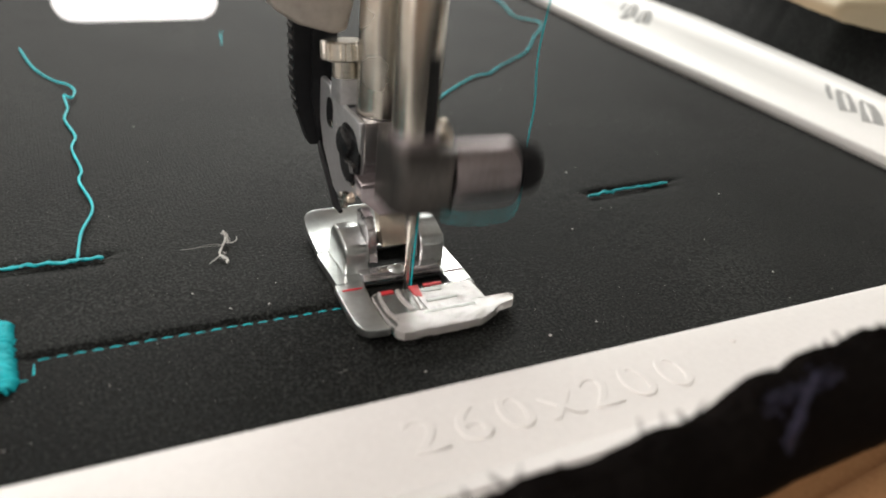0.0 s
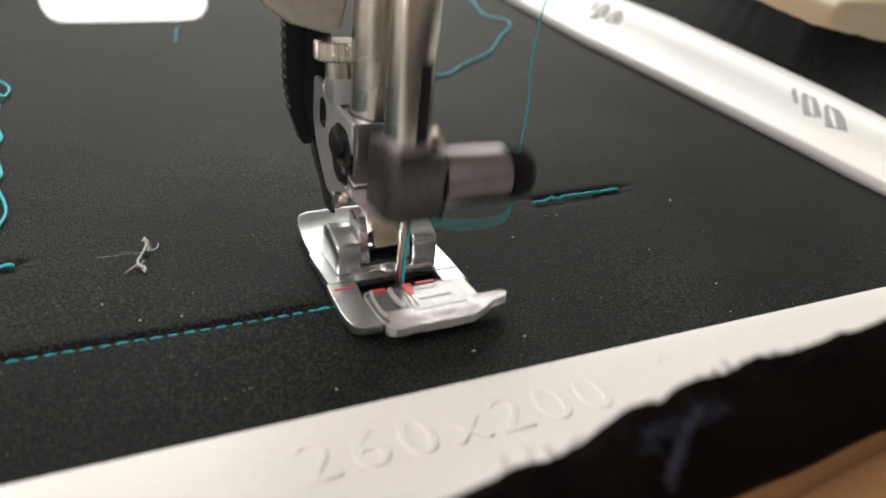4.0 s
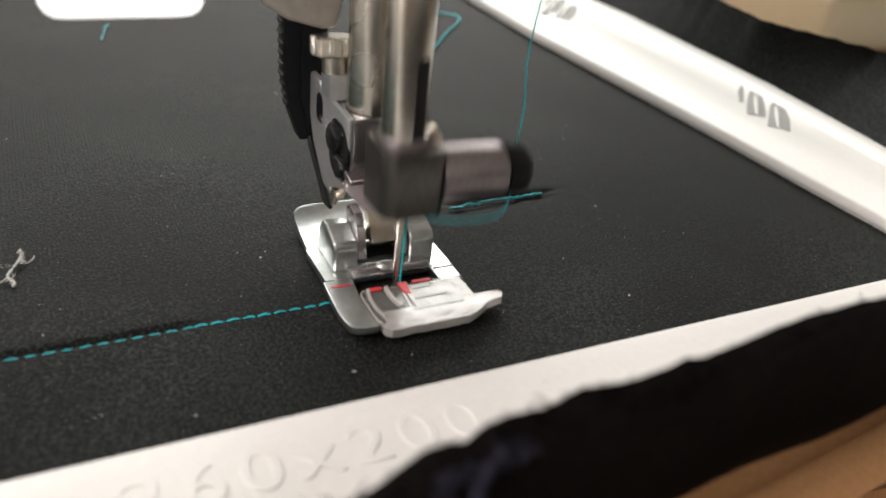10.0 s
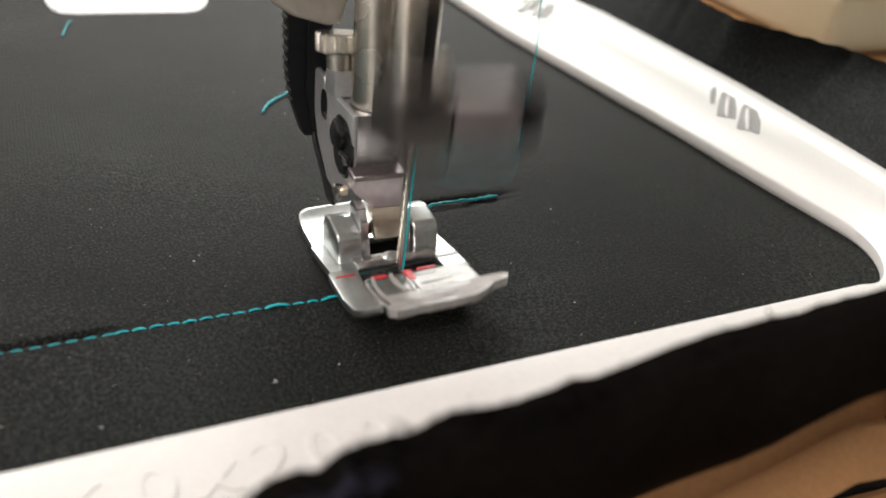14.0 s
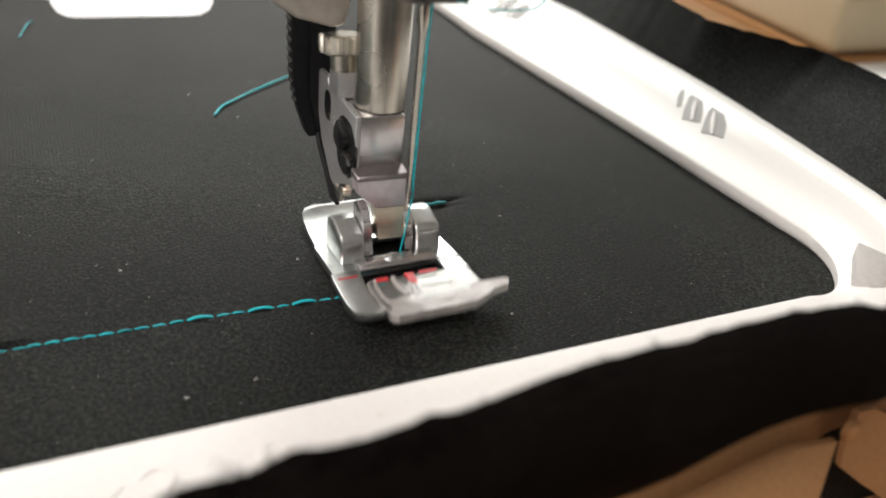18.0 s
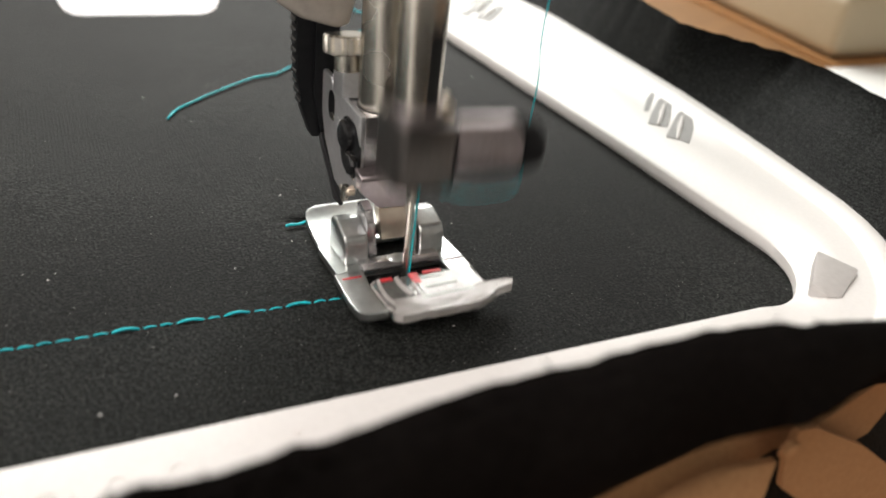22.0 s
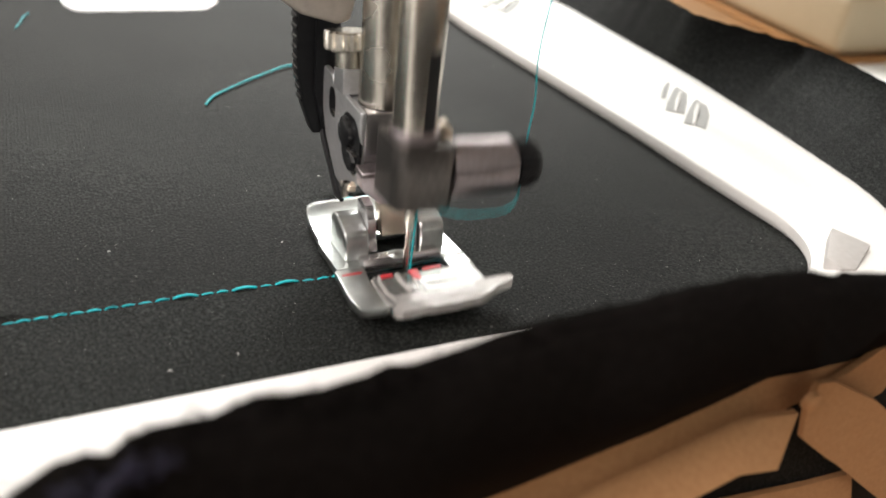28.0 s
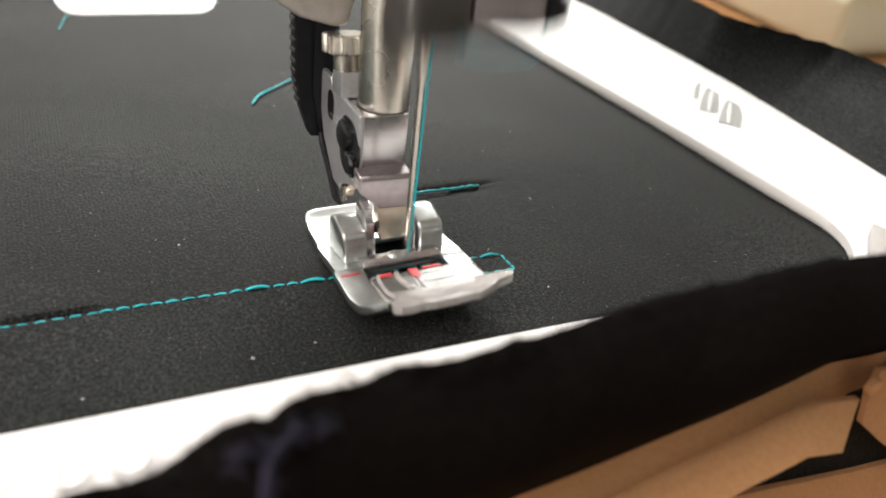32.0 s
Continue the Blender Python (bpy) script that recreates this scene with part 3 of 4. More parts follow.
    on_foot("toe_rib", strip([(-2.3, -1.5), (-2.5, -3.2), (-2.35, -5.0), (-2.0, -6.6)], 0.8, 0.3), FROST, "bright ridge in the toe")
    on_foot("toe_rib", strip([(-0.75, -3.6), (-0.8, -5.2), (-1.1, -7.0)], 0.45, 0.24), FROST, "bright ridge in the toe")
    on_foot("toe_rib", strip([(-4.9, -1.3), (-5.35, -3.4), (-5.45, -6.2), (-5.0, -8.2)], 0.6, 0.22), FROST, "bright ridge in the toe")
    rows = [[(x, y, toe_z(x, y) + 0.12 + 0.06 * noise.noise((x, y, 2))) for x in (-5.4, -4.4, -3.4, -2.4, -1.4, -0.3)] for y in (-10.2, -9.4, -8.6, -7.8, -7.0)]
    on_foot("toe_front", slab(rows, 0.2), FROST, "frosted strip before the toe's windows")
    # whitish panel laid on the clear toe to paint its bright reflection
    xs = (-0.2, 1.0, 2.2, 3.4, 4.6, 5.8, 7.2, 8.7)
    rows = [[(x, y, toe_z(x, y) + 0.1 + 0.05 * noise.noise((x * 0.4, y * 2.2, 8))) for x in xs] for y in (-10.1, -9.4, -8.8, -8.1, -7.4, -6.6, -5.8, -5.0, -4.2, -3.4, -2.6, -1.9)]
    on_foot("reflection_panel", slab(rows, 0.2), FROST, "whitish panel standing in for reflections in the clear toe")
    for y, x0, x1 in ((-2.7, 0.9, 3.7), (-5.1, 0.5, 5.0), (-7.7, -1.0, 6.6)):
        on_foot("toe_groove", box(x0, x1, y - 0.32, y + 0.32, 1.5, 1.66 + (0.06 if y < -6 else 0), 0.06), GROOVE, "greyish groove in the toe")
    # the rough lip across the front, with a tail at one end and a square tip at the other
    rows = []
    for y in (-6.5, -6.75, -8.0, -9.2, -9.5, -10.4, -11.2, -12.0):
        x0 = curve_at([(-12.0, -5.6), (-11.2, -6.2), (-10.4, -6.4), (-8.9, -4.9), (-8.0, -4.2), (-6.5, 3.0)], y)
        x1 = curve_at([(-12.0, 5.2), (-11.2, 6.8), (-10.4, 8.2), (-9.5, 9.4), (-9.2, 11.6), (-8.0, 12.4), (-6.75, 12.5), (-6.5, 9.2)], y)
        row = []
        for n in range(27):
            x = x0 + (x1 - x0) * n / 26
            rough = curve_at([(5, 1.0), (9, 0.15)], x) * (0.8 if y < -10.8 else 0.25)
            row.append((x, y + 0.2 * rough * noise.noise((n * 0.55, 3, 0)), toe_z(x, y) + 0.14 + 0.2 * rough * noise.noise((n * 0.4, y * 0.7, 5))))
        rows.append(row)
    on_foot("toe_lip", slab(rows[::-1], 1.25, bevel=0.14), FROST, "rough frosted front lip of the toe")
    # whitish tube that paints the highlight along the acrylic's edge
    edge = [(-5.4, -1.4, 1.5), (-6.2, -2.2, 1.5), (-6.3, -5, 1.5), (-6.3, -8.4, 1.6), (-5.9, -10.2, 1.75)]
    on_foot("toe_edge", tube(smooth_line(edge, 4), 0.14, 6, fuzz=0.15), FROST, "whitish tube added as the clear toe's edge highlight")
    on_foot("toe_mark", box(-4.9, -3.0, -2.0, -1.2, 1.42, 1.66, 0.05), RED, "red guide mark")
    on_foot("toe_mark", prism([(-0.5, -1.0), (0.9, -1.1), (0.4, -4.0), (-0.5, -3.3)], "z", 1.42, 1.68, 0.05, 1), RED, "red guide mark")
    on_foot("toe_mark", box(1.7, 4.4, -1.6, -1.0, 1.42, 1.66, 0.05), RED, "red guide mark")
    on_foot("needle_mark", box(-9.4, -6.6, 0.65, 1.05, 1.33, 1.40, 0.02), RED, "red needle line")
    on_foot("needle_mark", box(6.3, 9.2, 1.35, 1.75, 1.33, 1.40, 0.02), DARKRED, "dark red needle line")
    for x0, x1 in ((-7.75, -4.2), (3.7, 7.5)):
        lug = prism([(4.5, 1.2), (4.5, 4.7), (5.0, 5.6), (8.6, 6.9), (10.6, 6.6), (11.6, 5.0), (12.2, 1.2)], "x", x0, x1, 0.5, 3)
        on_foot("lug", lug, PLATE)
    on_foot("axle", lathe([(0, 0.85), (9.2, 0.85)], (-5.0, 8.5, 4.4), (1, 0, 0), 20), DARKSTEEL)
    on_foot("cross_bar", prism([(1.9, 0.9), (1.9, 1.6), (2.8, 2.15), (4.6, 2.0), (5.2, 1.1)], "x", -5.8, 5.9, 0.2, 2), STEEL)
    on_foot("bridge", lathe([(0, 0.6), (0.5, 1.0), (1.4, 1.15), (2.3, 1.0), (2.8, 0.6)], (-1.9, 3.3, 1.5), (1, 0, 0), 24), PLATE)
    return t, foot


def oval(y, z, a, b, x0, x1):
    pts = []
    for k in range(28):
        u = 2 * math.pi * k / 28
        cy, cz = math.cos(u), math.sin(u)
        pts.append((y + a * math.copysign(abs(cy) ** 0.75, cy), z + b * math.copysign(abs(cz) ** 0.75, cz)))
    return prism(pts, "x", x0, x1, 0.05, 1)


PRESSER, FOOT = presser_bar()


def needle_bar():
    """Built with the needle at its lowest; it rises and falls as one."""
    t = thing("needle_bar", "steel needle bar with dark clamp, knurled screw and threaded needle", "needle bar")
    part("bar", lathe([(0, 2.95), (100, 2.95)], (-0.6, 0.6, 17.5), (0, 0, 1), 48), CHROME, t)
    # nothing is cut here: a black strip paints the groove's shade
    part("groove", prism([(-0.6, -2.40), (0.2, -2.30), (1.05, -1.92), (0.9, -1.2), (-0.5, -1.5)], "z", 20.2, 31.0), BLACK, t, "black strip standing in for the shade of the bar's groove")
    outline = [(-4.2, -1.6), (-3.9, -2.8), (-2.9, -3.6), (3.2, -3.9), (3.9, -3.3), (4.0, 4.2), (3.2, 5.2), (-3.4, 5.2), (-4.2, 4.2)]
    clamp = part("clamp", prism(outline, "z", 10.0, 19.4, 0.45, 2), DARKSTEEL, t, "blackened steel needle clamp")
    part("clamp_collar", lathe([(0, 3.5), (0.9, 3.5), (1.3, 3.1)], (-0.5, 0.6, 19.2), (0, 0, 1), 40), PINKSTEEL, clamp)
    part("tongue", prism([(2.4, 19.0), (2.7, 21.0), (3.5, 21.2), (4.6, 19.6), (4.4, 18.6)], "y", -0.6, 0.6, 0.2, 2), WARMSTEEL, clamp, "small bright tongue on the clamp")
    screw = part("clamp_screw", lathe([(0, 3.6), (0.4, 3.85), (9.2, 3.85), (9.6, 3.5)], (3.9, -0.6, 14.7), (1, 0, -0.03), 40), PINKSTEEL, t, "smooth grey clamp screw")
    part("screw_grip", lathe([(0, 3.0), (0.3, 3.55), (2.6, 3.5), (3.6, 3.1), (4.3, 2.3)], (13.5, -0.6, 14.4), (1, 0, -0.03), 96, 24, 0.2), BLACK, screw, "knurled black grip")
    needle = lathe([(0, 0.02), (1.2, 0.22), (3, 0.42), (9, 0.46), (24, 0.48), (25, 0.85), (30, 0.85)], (-0.4, -0.2, -18.0), (0, 0, 1), 16)
    part("needle", needle, CHROME, t, "slim steel needle")
    part("thread", tube(smooth_line([(1.4, 6.4, -34), (1.7, 5.9, -30), (2.1, 5.2, -25), (2.2, 4.7, -22), (2.0, 3.8, -19.6), (1.3, 2.0, -17.8), (0.4, 0.0, -16.2), (0.02, -0.62, -13), (0.08, -0.66, -6), (0.2, -0.7, 4), (0.35, -1.0, 11)]), 0.125, 7), TEAL, t, "taut teal thread at the needle")
    loop = [(1.6, -4.4, 10.6), (5.0, -5.0, 9.9), (9.0, -5.0, 9.6), (12.6, -4.4, 9.8), (15.8, -1.0, 11.0), (18.6, 3.6, 15.6), (19.8, 5.0, 21.0), (19.2, 5.0, 27.0), (19.5, 5.0, 32.5), (20.6, 5.2, 38.0), (26, 7.0, 52), (40, 12, 80)]
    part("thread_loop", tube(smooth_line(loop), 0.11, 6), TEAL, t, "slack loop of teal thread")
    return t


NEEDLE = needle_bar()

# ---- the hoop: a closed ring with rounded corners, its face stepped up to an outer rim ----
HX0, HX1, HY0, HY1 = -112.0, 120.5, -25.6, 250.0


def ring_path(off, side_off, radius):
    """The hoop's outline, off millimetres outside the inner edge at the front and back and side_off at the sides."""
    x0, x1, y0, y1 = HX0 - side_off, HX1 + side_off, HY0 - off, HY1 + off
    r = radius
    pts = []
    for cx, cy, a0 in ((x1 - r, y0 + r, -90), (x1 - r, y1 - r, 0), (x0 + r, y1 - r, 90), (x0 + r, y0 + r, 180)):
        for k in range(13):
            a = radians(a0 + 90 * k / 12)
            pts.append((cx + r * math.cos(a), cy + r * math.sin(a)))
    return pts


def dense(pts, step=9.0):
    out = []
    for i, p in enumerate(pts):
        q = pts[(i + 1) % len(pts)]
        n = max(1, int(math.hypot(q[0] - p[0], q[1] - p[1]) / step))
        out += [(p[0] + (q[0] - p[0]) * k / n, p[1] + (q[1] - p[1]) * k / n) for k in range(n)]
    return out


def hoop():
    t = thing("embroidery_hoop", "white plastic embroidery hoop with raised outer rim and embossed size", "embroidery hoop")
    # (offset at front, offset at side, height at front, height at side, corner radius)
    section = [(0.3, -2.6, -0.2, -0.2, 20), (0.2, -2.8, 0.8, 0.3, 20), (0.1, -3.0, 0.9, 0.5, 20), (0.1, -3.05, 1.3, 0.9, 20), (0.1, -3.1, 4.5, 2.3, 20), (0.4, -2.9, 4.9, 2.6, 20), (1.0, -2.2, 5.05, 2.85, 20.5),
               (3.0, 1.0, 5.0, 4.1, 24), (5.0, 2.9, 4.95, 4.7, 29), (8.0, 5.8, 4.9, 4.85, 34), (13.2, 10.3, 4.78, 4.78, 40), (13.8, 10.9, 5.5, 5.5, 40.5), (14.6, 11.6, 6.05, 6.05, 41), (16.2, 13.8, 6.2, 6.2, 42), (17.0, 14.6, 5.6, 5.6, 42), (17.2, 15.0, -0.5, -0.5, 42)]
    # spread the straight sides evenly so that the sides can swell
    loops = []
    for off, so, z, z_side, r in section:
        ring = []
        pts = ring_path(off, so, r)
        for i, p in enumerate(pts):
            q = pts[(i + 1) % len(pts)]
            n = 14 if i % 13 == 12 else 1
            ring += [(p[0] + (q[0] - p[0]) * k / n, p[1] + (q[1] - p[1]) * k / n) for k in range(n)]
        loops.append([(x + bulge(x, y, so), y, z + (z_side - z) * curve_at([(94, 0.0), (105, 1.0)], abs(x - 4))) for x, y in ring])
    part("ring", grid([l + [l[0]] for l in loops + [loops[0]]]), WHITE, t, smooth=40)
    embossed("260x200", 7.6, -14.4, -34.9, 4.93, 37.6, t)
    part("moulding_mark", lathe([(0, 0.45), (0.12, 0.45), (0.16, 0.3)], (31.5, -29.8, 4.93), (0, 0, 1), 16), SHELL, t, "small moulding mark")
    for dy in (0.0, 86.0):
        # slots are not sunk: grey patches carry their shade as colour
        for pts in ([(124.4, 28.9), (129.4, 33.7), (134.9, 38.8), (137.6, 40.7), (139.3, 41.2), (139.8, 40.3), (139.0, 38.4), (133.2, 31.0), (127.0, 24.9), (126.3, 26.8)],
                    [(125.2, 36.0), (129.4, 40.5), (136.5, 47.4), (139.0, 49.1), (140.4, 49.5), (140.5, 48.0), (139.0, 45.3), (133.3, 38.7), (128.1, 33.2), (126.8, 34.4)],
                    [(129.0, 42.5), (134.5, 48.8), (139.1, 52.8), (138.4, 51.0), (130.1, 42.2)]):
            part("slot", prism([(x, y + dy) for x, y in pts], "z", 4.5, 4.98, 0.1, 1), SLOTSHADE, t, "grey patch standing in for a slot's shade")
        for x, y in ((126.0, 27.4), (126.9, 34.7)):
            part("slot_rib", tube([(x, y + dy, 4.95), (x + 5.2, y + 5.6 + dy, 5.15), (x + 9.6, y + 10.2 + dy, 4.95)], 0.55, 6), WHITE, t)
    # raised grey disc; the hole's shade is put into its colour
    part("pin_hole", lathe([(0, 1.5), (0.12, 1.5), (0.15, 1.2)], (123.6, 119.2, 4.93), (0, 0, 1), 20), SLOTSHADE, t, "grey disc standing in for a small hole's shade")
    # the block slopes to the front; its grey colour adds the shade there
    block = prism([(108.9, -24.0), (116.1, -17.9), (119.5, -23.1), (111.4, -27.6), (109.2, -26.8)], "z", 3.4, 6.5, 0.3, 2)
    for v in block.verts:
        if v.co.z > 4.7:
            v.co.z -= 1.4 * min(1.0, max(0.0, (-18.0 - v.co.y) / 9.0))
    part("corner_block", block, BLOCKSHADE, t, "corner block of the hoop, its shade put into a grey colour")
    return t


def bulge(x, y, so):
    """The long sides swell outwards towards their middle."""
    yy = y if y < 112 else 224 - y
    if so < 3:
        f = curve_at([(-12, 0.0), (5, 0.4), (22, 0.6), (51, 1.2), (112, 3.2)], yy)
        return -math.copysign(f, x - 4) if (x > HX1 - 6 or x < HX0 + 6) else 0.0
    f = curve_at([(-24, 0.0), (-12, 1.2), (-5, 1.9), (5, 3.0), (19, 5.8), (45, 9.6), (65, 11.2), (112, 14.0)], yy)
    return math.copysign(f * min(1.0, so / 14), x - 4) if (x > HX1 - 4 or x < HX0 + 4) else 0.0


def embossed(text, size, x, y, z, wide, parent):
    """Raised outlines of the characters, one part each."""
    for k, ch in enumerate(text):
        cu = bpy.data.curves.new("embossed_character", "FONT")
        cu.body, cu.size, cu.extrude, cu.bevel_depth, cu.fill_mode = ch, size * MM, 0.00008, 0.00006, "BOTH"
        tmp = bpy.data.objects.new("embossed_character", cu)
        scene.collection.objects.link(tmp)
        bpy.context.view_layer.update()
        me = bpy.data.meshes.new_from_object(tmp.evaluated_get(bpy.context.evaluated_depsgraph_get()))
        bpy.data.objects.remove(tmp)
        me.materials.clear()
        me.materials.append(WHITE)
        ob = new("embossed_character", me)
        ob.location = Vector((x + wide * k / len(text), y, z)) * MM
        ob.scale = (1.12, 1, 1)
        ob.parent = parent


HOOP = hoop()

# ---- the cloth in the hoop ----
CREST = [(-130, 12), (-60, 17), (-20, 21.7), (-9, 23.0), (0, 24.4), (4, 26.5), (8, 27.6), (13, 27.9), (20, 28.0), (27, 28.6), (35, 29.5), (45, 30.4), (54, 30.6), (62, 30.0), (70, 28.2), (79, 26.4), (100, 23.6), (145, 19)]
LOWER = [(-130, -22), (-20, -6), (20, 0.6), (42, 3.6), (52, 5.3), (58, 6.2), (65.6, 7.8), (73.5, 9.8), (77.4, 11.2), (81.3, 12.8), (88.6, 14.3), (100, 15.0), (145, 13)]
HEM_Y = -47.4
FLAP_X = [(-20, 158), (10, 159.7), (27.6, 163), (38, 162.6), (63, 152), (84, 156), (120, 164), (250, 178)]


def cloth_height(x, y):
    h = 0.25 * noise.noise((x / 30, y / 30, 0)) + 0.05 * noise.noise((x / 6, y / 6, 3))
    if -51 < x < 57:
        side = min(1.0, (x + 51) / 3, (57 - x) / 6) * curve_at([(-3, 1.0), (0, 0.0)], x)
        d = y - ROW_Y - 0.15
        h += side * (-0.15 * math.exp(d / 2.5) if d < 0 else curve_at([(0, -0.15), (0.3, -0.2), (1.0, 0.36), (1.7, 0.46), (4, 0.28), (12, 0.0)], d))
    for a, b in ((44, 66), (-67, -36)):
        if a < x < b:
            h -= min(1.0, (x - a) / 1.2, (b - x) / 1.2) * (0.75 * math.exp(-((y - 22.2) / 0.7) ** 2) + 0.3 * math.exp(-((y - 20.2) / 0.5) ** 2))
    return h


def crest(x):
    """Height of the flap's cut edge, frayed at one end and smoother at the other."""
    rag = curve_at([(22, 1.0), (45, 0.5)], x)
    return curve_at(CREST, x) + rag * (0.8 * noise.noise((x / 4.2, 0, 0)) + 0.75 * noise.noise((x / 1.3, 4, 0)))


def cloth():
    t = thing("black_cloth", "black knitted cloth stretched in the hoop with teal stitching", "fabric")
    xs = [HX0 - 10 + (HX1 - HX0 + 20) * k / 120 for k in range(121)]
    ys = sorted([HY0 - 12 + 2.4 * k for k in range(119)] + [ROW_Y + d for d in (-0.5, 0.0, 0.4, 0.7, 1.0, 1.3, 1.7)] + [20.2, 20.6, 21.0, 21.4, 21.9, 22.2, 22.5, 23.0, 23.5])

    part("sheet", grid([[(x, y, cloth_height(x, y)) for x in xs] for y in ys]), CLOTH, t)
    rows = []
    for k in range(181):
        x = -128 + 268 * k / 180
        zc = crest(x)
        lo = min(curve_at(LOWER, x), zc - 2)
        w = 0.8 * noise.noise((x / 14, 9, 0))
        out = curve_at([(40, 4.3), (66, 5.4), (80, 5.4)], x)
        z1, z2 = min(max(zc * 0.4 + lo * 0.6, lo + 2.25 * out), zc - 1.5), min(max(zc * 0.15 + lo * 0.85, lo + out), zc - 3)
        rows.append([(x, -42, -1.5), (x, -45.5, 0.25 * zc), (x, -49.5 + w, 0.6 * zc), (x, -53.4 + w, 0.9 * zc), (x, -54.6 + w, zc), (x, -55.6 + w, zc + 0.1),
                     (x, -57.0 + w, zc - 1.2), (x, -57.6 + 2 * w, max(zc * 0.65 + lo * 0.35, z1 + 1)), (x, -54.4 + w, z1), (x, -50.2 + w, z2), (x, HEM_Y, lo), (x, HEM_Y + 0.8, lo + 0.5), (x, HEM_Y + 0.2, lo * 0.8 + zc * 0.2)])
    flap = part("front_flap", grid(rows), CLOTHSHADE, t, "loose front edge curling upwards", smooth=60)
    fuzz = bmesh.new()
    for k in range(1000):
        x = random.uniform(-100, 120)
        zc = crest(x)
        rag = curve_at([(22, 1.0), (45, 0.45)], x)
        p = Vector((x, -55.6 + random.uniform(-1.2, 0.8), zc - 0.2))
        d = Vector((random.uniform(-1.0, 1.0), random.uniform(-0.8, 0.6), random.uniform(0.2, 1.0))) * random.choice((0.6, 0.9, 1.3, 2.2)) * rag
        tube([p, p + d * 0.6 + Vector((0.15, 0, 0.1)), p + d], random.uniform(0.05, 0.15) * rag, 4, bm=fuzz)
    part("edge_fuzz", fuzz, CLOTHSHADE, flap, "fuzzy cut edge")
    rows = []
    for k in range(140):
        y = -40 + 300 * k / 139
        xe = curve_at(FLAP_X, y) + 0.5 * noise.noise((y / 4, 1, 7))
        z = 17.6 + 0.4 * noise.noise((y / 3, 2, 1))
        xb = min(136.2 + bulge(HX1, y, 14), xe - 1.5)
        rows.append([(128, y, -1.5), (xb, y, 0.2), (xb + (xe - xb) * 0.35, y, 5.5), (xb + (xe - xb) * 0.7, y, 11), (xe - 0.5, y, z - 2), (xe, y, z), (xe + 0.8, y, z - 0.3), (xe + 0.9, y, z - 4), (xe + 1.5, y, 6)])
    # added black sheet: stands for the dark below the hoop and hides the table
    part("dark_sheet", prism([(30, -12), (80, 4), (150, 10), (150, -55), (30, -55)], "y", -45.8, -44.6, 0.4, 2), CLOTH, t, "added black sheet that darkens the gap below the hoop")
    part("side_flap", grid(rows), CLOTH, t, "loose side edge standing up", smooth=60)
    return t, flap


CLOTH_THING, FLAP = cloth()


